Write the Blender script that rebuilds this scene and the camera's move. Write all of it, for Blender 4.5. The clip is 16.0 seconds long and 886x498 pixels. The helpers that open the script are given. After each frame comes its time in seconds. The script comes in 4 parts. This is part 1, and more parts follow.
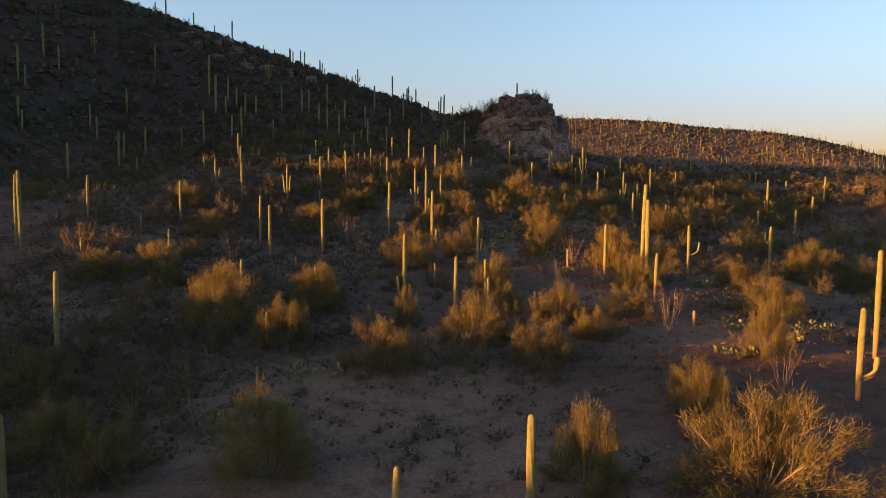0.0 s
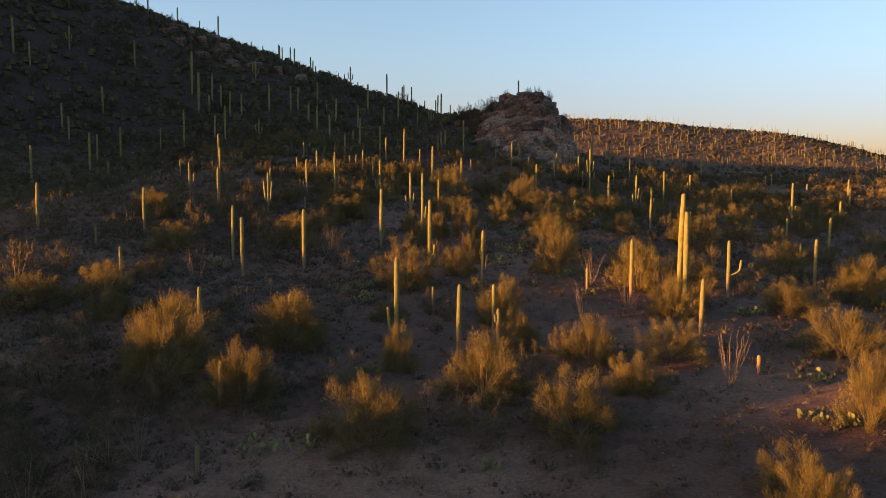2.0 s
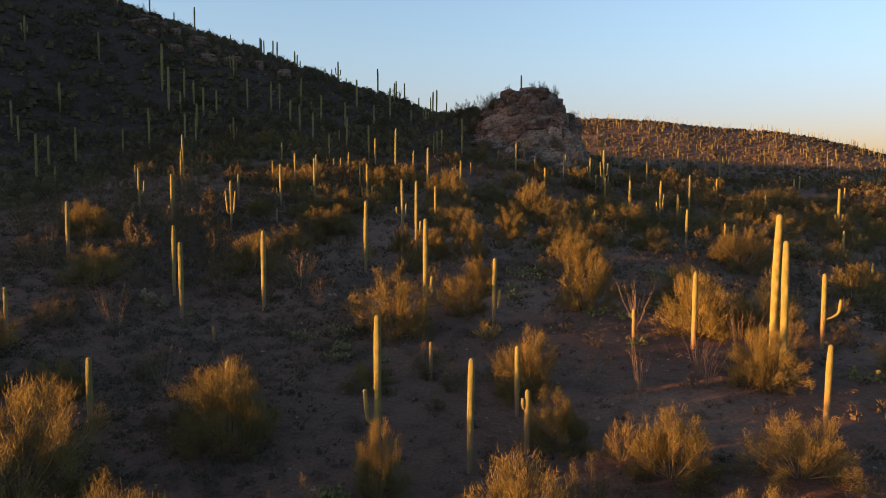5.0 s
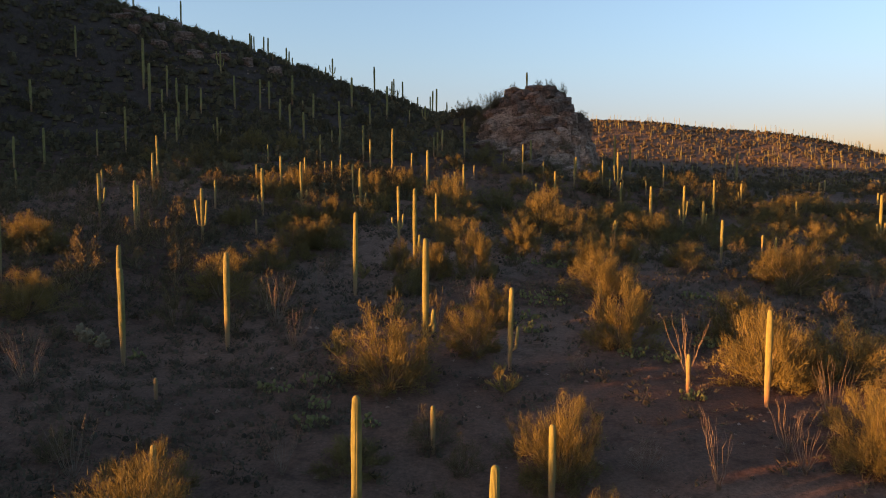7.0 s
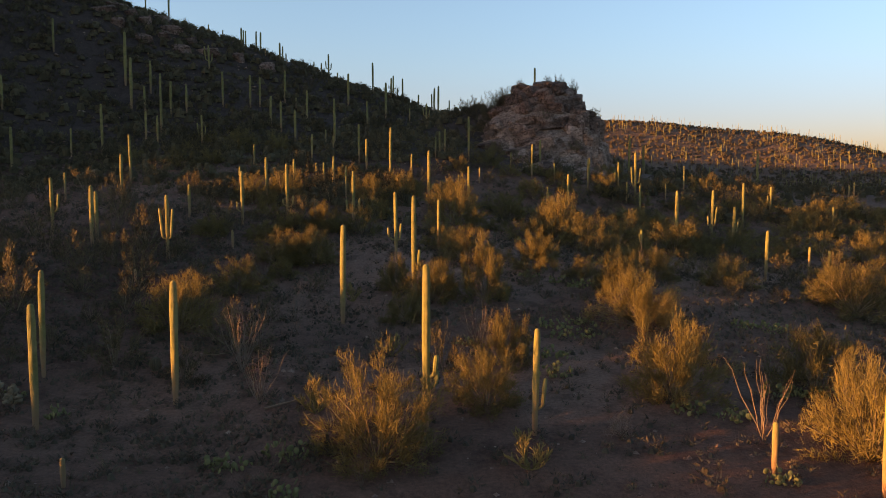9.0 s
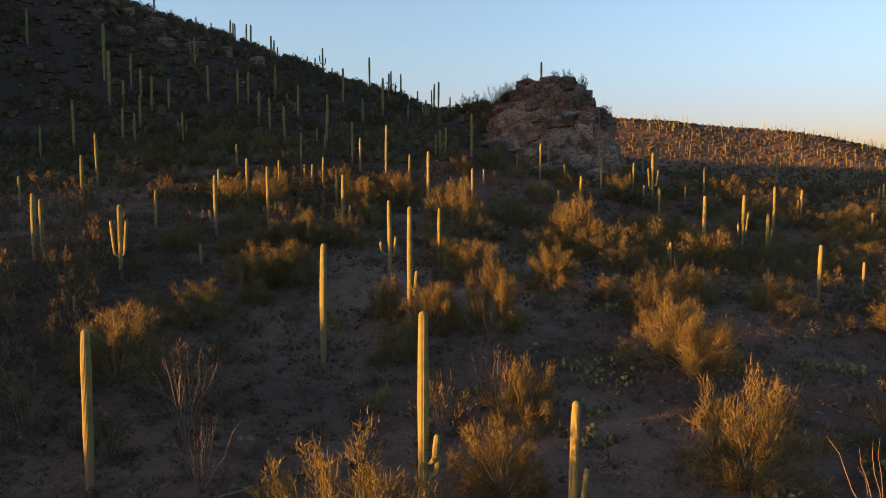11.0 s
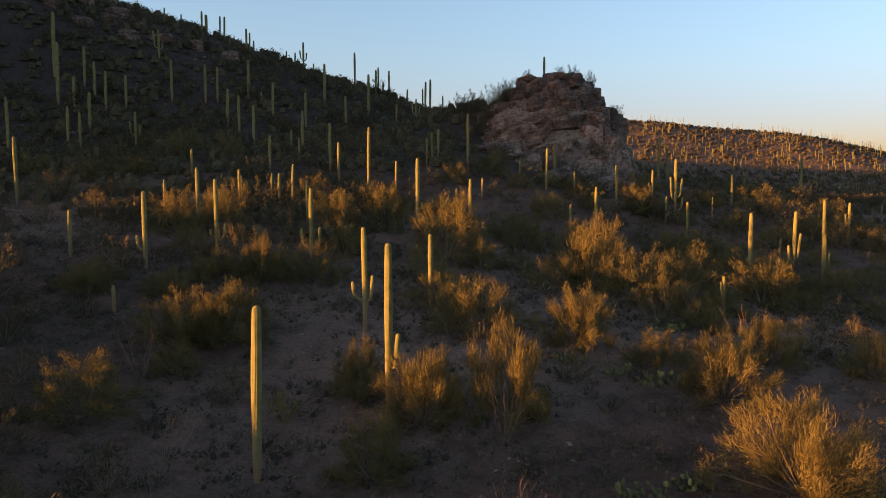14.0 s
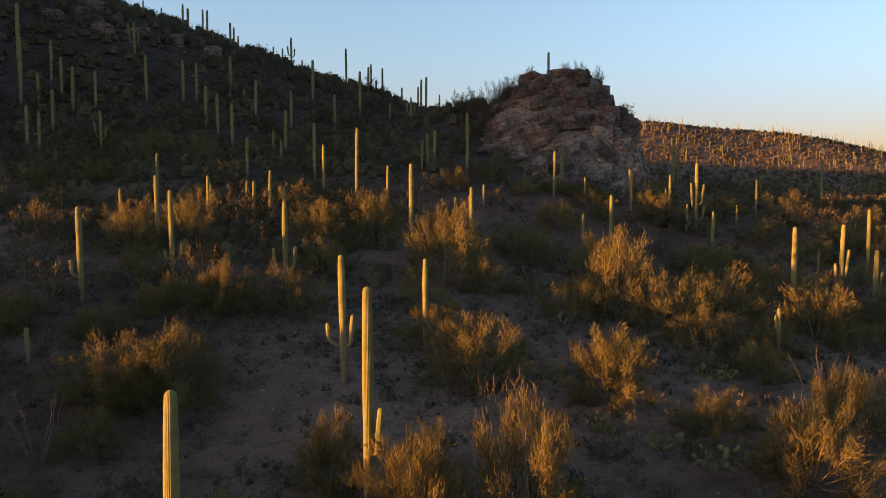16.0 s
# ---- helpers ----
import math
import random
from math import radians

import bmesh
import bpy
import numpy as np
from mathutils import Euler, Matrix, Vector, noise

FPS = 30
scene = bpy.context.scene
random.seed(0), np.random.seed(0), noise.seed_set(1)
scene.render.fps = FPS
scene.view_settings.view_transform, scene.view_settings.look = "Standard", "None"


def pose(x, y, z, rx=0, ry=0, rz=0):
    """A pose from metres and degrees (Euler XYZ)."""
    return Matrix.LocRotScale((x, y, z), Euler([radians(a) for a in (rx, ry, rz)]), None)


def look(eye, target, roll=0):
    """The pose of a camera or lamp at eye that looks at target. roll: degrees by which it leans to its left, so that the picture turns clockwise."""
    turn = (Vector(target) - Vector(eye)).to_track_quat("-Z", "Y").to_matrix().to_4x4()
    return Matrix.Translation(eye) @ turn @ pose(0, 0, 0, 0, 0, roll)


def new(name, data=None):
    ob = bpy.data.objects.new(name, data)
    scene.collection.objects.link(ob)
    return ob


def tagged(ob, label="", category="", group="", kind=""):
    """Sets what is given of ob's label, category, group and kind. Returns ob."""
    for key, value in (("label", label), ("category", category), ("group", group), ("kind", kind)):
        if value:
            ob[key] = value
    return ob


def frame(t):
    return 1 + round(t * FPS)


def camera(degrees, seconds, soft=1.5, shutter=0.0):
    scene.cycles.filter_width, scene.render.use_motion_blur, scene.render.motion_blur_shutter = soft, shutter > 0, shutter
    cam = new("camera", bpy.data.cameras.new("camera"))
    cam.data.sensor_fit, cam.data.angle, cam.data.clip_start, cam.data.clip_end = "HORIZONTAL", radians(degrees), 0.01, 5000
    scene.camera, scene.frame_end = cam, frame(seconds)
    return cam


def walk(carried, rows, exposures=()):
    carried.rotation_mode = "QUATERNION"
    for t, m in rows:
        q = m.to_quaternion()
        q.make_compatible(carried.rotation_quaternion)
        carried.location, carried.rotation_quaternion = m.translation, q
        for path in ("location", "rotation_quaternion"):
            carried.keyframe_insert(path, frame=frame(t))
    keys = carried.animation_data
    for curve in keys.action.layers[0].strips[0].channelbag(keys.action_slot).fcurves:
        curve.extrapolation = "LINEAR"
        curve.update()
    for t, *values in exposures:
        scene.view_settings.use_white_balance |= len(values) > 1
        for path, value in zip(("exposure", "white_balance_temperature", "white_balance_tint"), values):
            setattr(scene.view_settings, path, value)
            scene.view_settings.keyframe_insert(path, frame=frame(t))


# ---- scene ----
cam = camera(62.5, 16.0, soft=0.95)
METRES, EYE = 70.0, 9.5
ROWS = [
    (0.0, 0.0, 0.0, 0.0, 0.06, -5.0, -0.69),
    (0.5, -0.0006, 0.0339, 0.0024, 0.02, -4.95, -0.67),
    (1.0, -0.0016, 0.0673, 0.0048, -0.03, -4.99, -0.65),
    (1.5, -0.0026, 0.1011, 0.0073, -0.13, -4.97, -0.59),
    (2.0, -0.0031, 0.1353, 0.0093, -0.21, -4.95, -0.55),
    (2.5, -0.0036, 0.1695, 0.0121, -0.26, -4.94, -0.52),
    (3.0, -0.0047, 0.2033, 0.0144, -0.33, -4.93, -0.48),
    (3.5, -0.0054, 0.2373, 0.0164, -0.48, -4.93, -0.43),
    (4.0, -0.0061, 0.2717, 0.0182, -0.57, -4.92, -0.38),
    (6.5, -0.0085, 0.4373, 0.0284, -0.67, -4.89, -0.31),
    (7.0, -0.0093, 0.4701, 0.0302, -0.7, -4.8, -0.3),
    (7.5, -0.0094, 0.5015, 0.0318, -0.66, -4.85, -0.28),
    (8.0, -0.0097, 0.5332, 0.0335, -0.64, -4.74, -0.26),
    (8.5, -0.0103, 0.5619, 0.0341, -0.65, -4.76, -0.24),
    (9.0, -0.0102, 0.5935, 0.0365, -0.59, -4.75, -0.27),
    (11.5, -0.0104, 0.7397, 0.0482, -0.59, -4.9, -0.26),
    (12.0, -0.0101, 0.7723, 0.0512, -0.64, -4.82, -0.26),
    (12.5, -0.0098, 0.8021, 0.0537, -0.78, -4.8, -0.28),
    (13.0, -0.0095, 0.8312, 0.0567, -0.93, -4.83, -0.27),
    (13.5, -0.009, 0.8591, 0.0591, -1.07, -4.79, -0.27),
    (14.0, -0.0086, 0.8859, 0.0614, -1.2, -4.8, -0.26),
    (14.5, -0.0082, 0.9122, 0.0641, -1.3, -4.81, -0.24),
    (15.0, -0.008, 0.9394, 0.0661, -1.37, -4.83, -0.26),
    (15.5, -0.0075, 0.9686, 0.069, -1.4, -4.79, -0.25),
    (16.0, -0.007, 0.9971, 0.0717, -1.47, -4.8, -0.23),
]
walk(cam, [(t, pose(METRES * x, METRES * y, EYE + METRES * z, 90 + pitch, roll, yaw)) for t, x, y, z, yaw, pitch, roll in ROWS], [(0.0, 2.80, 11600, 41), (16.0, 2.80, 11600, 41)])

# ---- light: low evening sun from the left, just above a ridge ----
SUN_BEARING, SUN_HEIGHT = 252.0, 2.5  # degrees clockwise from +y, degrees above the horizon
world = bpy.data.worlds.new("sky")
scene.world = world
world.use_nodes = True
wn, wl = world.node_tree.nodes, world.node_tree.links
wn.clear()
sky = wn.new("ShaderNodeTexSky")
sky.sky_type = "NISHITA"
sky.sun_disc = False
sky.sun_elevation = radians(SUN_HEIGHT)
sky.sun_rotation = radians(SUN_BEARING)
sky.altitude = 800
sky.air_density, sky.dust_density, sky.ozone_density = 1.0, 1.7, 3.5
bg = wn.new("ShaderNodeBackground")
bg.inputs["Strength"].default_value = 0.15
wo = wn.new("ShaderNodeOutputWorld")
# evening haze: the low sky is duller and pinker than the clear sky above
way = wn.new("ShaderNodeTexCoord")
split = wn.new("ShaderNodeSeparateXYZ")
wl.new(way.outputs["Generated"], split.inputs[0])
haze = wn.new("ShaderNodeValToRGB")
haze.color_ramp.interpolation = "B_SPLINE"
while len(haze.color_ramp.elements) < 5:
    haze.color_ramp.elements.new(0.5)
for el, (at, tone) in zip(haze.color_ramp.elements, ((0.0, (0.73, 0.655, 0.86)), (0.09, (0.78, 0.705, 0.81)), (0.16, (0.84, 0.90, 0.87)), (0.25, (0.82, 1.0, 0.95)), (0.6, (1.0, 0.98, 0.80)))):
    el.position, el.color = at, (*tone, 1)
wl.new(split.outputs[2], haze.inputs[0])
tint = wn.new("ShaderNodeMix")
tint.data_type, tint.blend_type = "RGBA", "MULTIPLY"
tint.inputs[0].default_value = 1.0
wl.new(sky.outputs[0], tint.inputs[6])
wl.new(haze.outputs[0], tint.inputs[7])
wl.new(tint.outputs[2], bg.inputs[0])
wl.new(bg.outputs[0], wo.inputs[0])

a, e = radians(SUN_BEARING), radians(SUN_HEIGHT)
TO_SUN = Vector((math.sin(a) * math.cos(e), math.cos(a) * math.cos(e), math.sin(e)))
lamp = bpy.data.lights.new("sun", "SUN")
lamp.energy, lamp.angle, lamp.color = 2.8, radians(0.55), (1.0, 0.565, 0.225)
sun = new("sun", lamp)
sun.matrix_world = look(TO_SUN * 300, (0, 0, 0))


# ---- materials ----
def shader(name, rough=0.9):
    m = bpy.data.materials.new(name)
    m.use_nodes = True
    n, l = m.node_tree.nodes, m.node_tree.links
    p = n["Principled BSDF"]
    p.inputs["Roughness"].default_value = rough
    p.inputs["Specular IOR Level"].default_value = 0.2
    return m, n, l, p


def ramp(n, stops):
    r = n.new("ShaderNodeValToRGB")
    while len(r.color_ramp.elements) < len(stops):
        r.color_ramp.elements.new(0.5)
    for el, (at, col) in zip(r.color_ramp.elements, stops):
        el.position, el.color = at, (*col, 1)
    return r


def noise_node(n, l, coord, scale, detail=4.0, rough=0.55):
    t = n.new("ShaderNodeTexNoise")
    t.inputs["Scale"].default_value, t.inputs["Detail"].default_value, t.inputs["Roughness"].default_value = scale, detail, rough
    l.new(coord, t.inputs["Vector"])
    return t


def blend(n, l, kind, fac, one, two):
    m = n.new("ShaderNodeMix")
    m.data_type, m.blend_type = "RGBA", kind
    for socket, value in ((m.inputs[0], fac), (m.inputs[6], one), (m.inputs[7], two)):
        if isinstance(value, bpy.types.NodeSocket):
            l.new(value, socket)
        else:
            socket.default_value = value if isinstance(value, float) else (*value, 1)
    return m.outputs[2]


def bump(n, l, p, height, strength, distance):
    b = n.new("ShaderNodeBump")
    b.inputs["Strength"].default_value, b.inputs["Distance"].default_value = strength, distance
    l.new(height, b.inputs["Height"])
    l.new(b.outputs[0], p.inputs["Normal"])


def soil_material():
    m, n, l, p = shader("desert_soil", 0.95)
    g = n.new("ShaderNodeNewGeometry").outputs["Position"]
    wide = noise_node(n, l, g, 0.05, 3)
    mid = noise_node(n, l, g, 0.8, 6, 0.65)
    fine = noise_node(n, l, g, 6.0, 5, 0.7)
    base = ramp(n, [(0.3, (0.092, 0.049, 0.038)), (0.55, (0.148, 0.081, 0.062)), (0.75, (0.212, 0.121, 0.092))])
    l.new(wide.outputs[0], base.inputs[0])
    spots = ramp(n, [(0.36, (0.58, 0.56, 0.55)), (0.50, (1.0, 1.0, 1.0)), (0.7, (1.12, 1.10, 1.08))])
    l.new(mid.outputs[0], spots.inputs[0])
    grain = ramp(n, [(0.32, (0.6, 0.6, 0.6)), (0.68, (1.35, 1.3, 1.25))])
    l.new(fine.outputs[0], grain.inputs[0])
    c = base.outputs[0]
    # pale sandy bare places: middle, half lengths, turn
    warp = blend(n, l, "ADD", 1.0, g, blend(n, l, "MULTIPLY", 1.0, noise_node(n, l, g, 0.25, 3).outputs[1], (5.0, 5.0, 0.0)))
    for cx, cy, rx, ry, turn, bare in ((-5, 33, 12, 11, 0, 0.65), (3, 24, 9, 6, 0, 0.6), (17, 44, 9, 4, 15, 0.5), (-14, 72, 9, 4, 48, 0.2), (11, 54, 7, 4, 40, 0.4), (-4, 60, 8, 5, 0, 0.15), (6, 77, 12, 6, 0, 0.5), (14, 104, 26, 15, 0, 0.5), (-4, 91, 13, 7, 20, 0.4)):
        place = n.new("ShaderNodeMapping")
        place.vector_type = "TEXTURE"
        place.inputs["Location"].default_value = (cx + 2.5, cy + 2.5, 0)
        place.inputs["Rotation"].default_value = (0, 0, radians(turn))
        place.inputs["Scale"].default_value = (rx, ry, 1000)
        l.new(warp, place.inputs["Vector"])
        patch = n.new("ShaderNodeTexGradient")
        patch.gradient_type = "SPHERICAL"
        l.new(place.outputs[0], patch.inputs["Vector"])
        soft = ramp(n, [(0.0, (0.0, 0.0, 0.0)), (0.45, (bare, bare, bare))])
        l.new(patch.outputs[1], soft.inputs[0])
        c = blend(n, l, "MIX", soft.outputs[0], c, (0.235, 0.146, 0.113))
    # ground colour turns darker and greyer with height, from 12.5 to 18 m
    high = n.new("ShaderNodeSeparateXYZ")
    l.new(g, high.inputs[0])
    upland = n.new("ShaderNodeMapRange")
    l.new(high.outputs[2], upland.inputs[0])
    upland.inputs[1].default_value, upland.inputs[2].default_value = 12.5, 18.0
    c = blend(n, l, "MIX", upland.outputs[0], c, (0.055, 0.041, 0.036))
    # soil blends to a greyer brown between y = 250 and 420
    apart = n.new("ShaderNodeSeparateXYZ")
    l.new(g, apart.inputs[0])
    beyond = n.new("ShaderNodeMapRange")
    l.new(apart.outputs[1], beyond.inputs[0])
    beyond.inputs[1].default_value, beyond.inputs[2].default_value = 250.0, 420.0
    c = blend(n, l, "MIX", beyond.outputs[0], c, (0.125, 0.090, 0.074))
    c = blend(n, l, "MULTIPLY", 0.85, c, spots.outputs[0])
    c = blend(n, l, "MULTIPLY", 0.9, c, grain.outputs[0])
    l.new(c, p.inputs["Base Color"])
    bump(n, l, p, fine.outputs[0], 0.8, 0.2)
    return m


def plant_material(name, low, high, rough=0.8, thin=0.0):
    m, n, l, p = shader(name, rough)
    o = n.new("ShaderNodeObjectInfo").outputs["Random"]
    i = n.new("ShaderNodeNewGeometry").outputs["Random Per Island"]
    r = ramp(n, [(0.0, low), (1.0, high)])
    mix = n.new("ShaderNodeMath")
    mix.operation = "MULTIPLY_ADD"
    l.new(i, mix.inputs[0])
    mix.inputs[1].default_value = 0.6
    half = n.new("ShaderNodeMath")
    half.operation = "MULTIPLY"
    l.new(o, half.inputs[0])
    half.inputs[1].default_value = 0.4
    l.new(half.outputs[0], mix.inputs[2])
    l.new(mix.outputs[0], r.inputs[0])
    l.new(r.outputs[0], p.inputs["Base Color"])
    if thin:
        # leaflets so thin that light comes through
        glow = n.new("ShaderNodeBsdfTranslucent")
        l.new(r.outputs[0], glow.inputs["Color"])
        both = n.new("ShaderNodeMixShader")
        both.inputs[0].default_value = thin
        l.new(p.outputs[0], both.inputs[1])
        l.new(glow.outputs[0], both.inputs[2])
        l.new(both.outputs[0], n["Material Output"].inputs["Surface"])
    return m


def cactus_material():
    m, n, l, p = shader("saguaro_skin", 0.7)
    tex = n.new("ShaderNodeTexCoord").outputs["Object"]
    o = n.new("ShaderNodeObjectInfo").outputs["Random"]
    t = noise_node(n, l, tex, 2.5, 5)
    r = ramp(n, [(0.3, (0.110, 0.118, 0.048)), (0.5, (0.162, 0.160, 0.068)), (0.72, (0.215, 0.188, 0.090))])
    l.new(t.outputs[0], r.inputs[0])
    sep = n.new("ShaderNodeSeparateXYZ")
    l.new(tex, sep.inputs[0])
    # old skin near the foot turns to brown bark
    foot = n.new("ShaderNodeMapRange")
    l.new(sep.outputs[2], foot.inputs[0])
    foot.inputs[1].default_value, foot.inputs[2].default_value = 0.4, 2.2
    foot.inputs[3].default_value, foot.inputs[4].default_value = 0.85, 0.0
    c = blend(n, l, "MIX", foot.outputs[0], r.outputs[0], (0.235, 0.135, 0.094))
    tint = ramp(n, [(0.0, (0.82, 0.86, 0.8)), (1.0, (1.12, 1.08, 1.0))])
    l.new(o, tint.inputs[0])
    l.new(blend(n, l, "MULTIPLY", 1.0, c, tint.outputs[0]), p.inputs["Base Color"])
    bump(n, l, p, noise_node(n, l, tex, 25.0, 3).outputs[0], 0.4, 0.03)
    return m


def rock_material(name, dark, mid, pale):
    m, n, l, p = shader(name, 0.9)
    g = n.new("ShaderNodeNewGeometry")
    pos = g.outputs["Position"]
    a = noise_node(n, l, pos, 0.35, 6, 0.6)
    b = noise_node(n, l, pos, 2.2, 6, 0.7)
    r = ramp(n, [(0.32, dark), (0.5, mid), (0.7, pale)])
    l.new(a.outputs[0], r.inputs[0])
    d = ramp(n, [(0.34, (0.35, 0.33, 0.33)), (0.56, (1.0, 1.0, 1.0)), (0.8, (1.2, 1.15, 1.1))])
    l.new(b.outputs[0], d.inputs[0])
    c = blend(n, l, "MULTIPLY", 0.9, r.outputs[0], d.outputs[0])
    tone = ramp(n, [(0.0, (0.72, 0.68, 0.66)), (1.0, (1.2, 1.2, 1.2))])
    l.new(n.new("ShaderNodeObjectInfo").outputs["Random"], tone.inputs[0])
    c = blend(n, l, "MULTIPLY", 1.0, c, tone.outputs[0])
    # thin dark lines dipping to one side: crack shade put into the colour
    tilt = n.new("ShaderNodeMapping")
    tilt.inputs["Rotation"].default_value = (0, radians(14), 0)
    tilt.inputs["Scale"].default_value = (0.26, 0.26, 1.0)
    l.new(pos, tilt.inputs["Vector"])
    crack = n.new("ShaderNodeTexVoronoi")
    crack.feature = "DISTANCE_TO_EDGE"
    crack.inputs["Scale"].default_value = 1.3
    l.new(blend(n, l, "ADD", 0.8, tilt.outputs[0], b.outputs[1]), crack.inputs["Vector"])
    line = ramp(n, [(0.0, (0.28, 0.24, 0.22)), (0.05, (1.0, 1.0, 1.0))])
    l.new(crack.outputs["Distance"], line.inputs[0])
    l.new(blend(n, l, "MULTIPLY", 1.0, c, line.outputs[0]), p.inputs["Base Color"])
    bump(n, l, p, b.outputs[0], 1.0, 0.5)
    return m


SOIL = soil_material()
CACTUS = cactus_material()
STONE = rock_material("crag_stone", (0.17, 0.113, 0.088), (0.33, 0.228, 0.182), (0.45, 0.336, 0.278))
CAPROCK = rock_material("cap_stone", (0.100, 0.062, 0.048), (0.205, 0.135, 0.108), (0.32, 0.222, 0.184))
TWIG = plant_material("palo_verde_twigs", (0.086, 0.077, 0.034), (0.192, 0.156, 0.064), 0.8, 0.45)
BUSH = plant_material("creosote_leaves", (0.034, 0.032, 0.020), (0.136, 0.113, 0.063), 0.8, 0.3)
BURSAGE = plant_material("bursage_leaves", (0.055, 0.047, 0.028), (0.125, 0.105, 0.065))
FAR_SCRUB = plant_material("far_brush_leaves", (0.030, 0.025, 0.017), (0.072, 0.056, 0.036))
SCRUB = plant_material("scrub_leaves", (0.028, 0.025, 0.018), (0.102, 0.083, 0.057))
BARK = plant_material("pale_bark", (0.10, 0.080, 0.050), (0.20, 0.155, 0.100))
WAND = plant_material("ocotillo_bark", (0.095, 0.074, 0.058), (0.185, 0.142, 0.110))
PAD = plant_material("pear_pad", (0.075, 0.090, 0.040), (0.17, 0.175, 0.080))
PINK = plant_material("dry_twigs", (0.14, 0.098, 0.078), (0.25, 0.18, 0.142))

# ---- the ground ----
PLANE = (-5.53, 0.0168, 0.0252)
SWELLS = [
    (8, 178, 6, 7, 6.0),
    (265, 700, 46, 90, -9.0),
    (405, 690, 36, 80, 4.0),
    (-130, 250, 90, 75, 31.95),
    (-100, 160, 45, 45, 42.59),
    (-60, 200, 40, 30, 11.59),
    (-10, 205, 40, 30, 11.54),
    (40, 205, 40, 35, 3.42),
    (100, 215, 55, 40, 2.43),
    (180, 220, 60, 50, 2.76),
    (120, 710, 150, 90, 52.72),
    (300, 705, 90, 80, 35.62),
    (-100, 720, 150, 100, 31.17),
    (220, 600, 130, 70, -15.85),
    (-64, 65, 32, 32, 0.94),
    (-64, 105, 32, 32, 3.81),
    (-64, 145, 32, 32, -25.28),
    (70, 60, 32, 32, 5.69),
    (72, 105, 32, 32, -8.96),
    (75, 145, 32, 32, 4.51),
    (110, 120, 45, 45, 9.47),
    (-15.5, 71.3, 5, 4, -0.8),
    (-6, 86.5, 4, 4, -0.5),
    (-21, 122, 10, 7, -1.0),
    (-6, 133, 8, 5, -1.0),
    (8, 129.5, 6, 4, -0.7),
    (57, 144, 10, 10, -0.8),
    (21, 123, 10, 8, 0.8),
    (39, 147, 12, 8, 0.8),
    (34, 68, 8, 8, 0.5),
    (-20, 34, 4, 7, -1.0),
    (17, 108, 8, 6, 0.4),
    (7, 98, 6, 5, 0.4),
    # two rises and a hollow out of view, added to shape the slope's shade
    (-94, 63, 10, 15, 4.7),
    (-106, 99, 12, 14, -2.3),
    (-84, 82, 9, 9, 3.0),
]
# gentle humps and hollows of the near slope, row by row
HUMPS = [
    (20, (-0.33, -0.25, 2.55, 0.58, -0.05)),
    (42, (1.45, 1.12, -0.86, 2.48, -0.65)),
    (64, (0.91, 1.72, 0.36, 1.74, -2.06)),
    (86, (1.90, 0.93, 0.52, 2.81, -0.90)),
    (108, (2.25, 1.84, 1.96, 1.41, 3.73)),
    (130, (5.70, 2.39, 3.33, -2.68, 2.71)),
    (152, (5.06, 1.24, 5.42, 2.34, 1.60)),
]


def ground(x, y):
    """Height of the land: a tilted plain, broad swells, a ridge towards the sun, and small unevenness."""
    z = PLANE[0] + PLANE[1] * min(max(x, -500), 500) + PLANE[2] * min(max(y, -150), 500)
    for cx, cy, sx, sy, h in SWELLS:
        q = ((x - cx) / sx) ** 2 + ((y - cy) / sy) ** 2
        if q < 40:
            z += h * math.exp(-q / 2)
    if -120 < x < 125 and -60 < y < 235:
        for cy, row in HUMPS:
            deep = math.exp(-(((y - cy) / 17) ** 2) / 2)
            for k, h in enumerate(row):
                z += h * deep * math.exp(-(((x + 38 - 20 * k) / 17) ** 2) / 2)
    u, v = 0.951 * x + 0.309 * y, -0.309 * x + 0.951 * y
    far, v = v, min(max(v, -150), 230)
    fade = min(max((330 - far) / 90, 0), 1)
    crest = 13.0 + 0.052 * min(v, 112) - 0.12 * max(v - 112, 0) + 2.2 * max(v - 135, 0)
    # notches and knolls added to the unseen skyline ridge to set its shadow's height
    for at, wide, h in ((26, 9.0, 1.0), (57, 7.0, 0.5), (77, 1.5, 1.0), (82.5, 2.2, 0.9), (109, 3.0, 0.8), (29, 2.0, -0.6), (37, 4.0, 0.7), (46.5, 3.0, -0.9), (48, 1.2, 0.9), (51.4, 1.4, -1.1), (56, 1.2, -1.3), (39, 2.5, -0.8), (44, 7.0, -1.1), (54, 3.0, 0.2), (67, 5.0, -1.0), (80, 4.0, 0.5), (88, 20.0, -1.1), (93, 6.0, -0.6), (105, 4.0, -0.6), (128, 5.0, -3.2), (106, 2.0, -0.8)):
        crest += h * math.exp(-(((v - at) / wide) ** 2) / 2)
    z += fade * fade * (3 - 2 * fade) * crest * math.exp(-(((u + 125) / 34) ** 2) / 2)
    # unseen ridge length behind the hill, added to shade the far hill's foot
    if 360 < far < 720:
        rise = min(max((far - 370) / 70, 0), 1) * min(max((710 - far) / 70, 0), 1)
        z += 54.0 * rise * math.exp(-(((u + 125) / 34) ** 2) / 2)
    if -200 < x < 300 and -60 < y < 400:
        z += 0.35 * noise.noise((x * 0.09, y * 0.09, 1.7)) + 0.12 * noise.noise((x * 0.45, y * 0.45, 5.1))
    return z


def spaced(spans):
    out = []
    for start, end, step in spans:
        out += list(np.arange(start, end, step))
    return out + [spans[-1][1]]


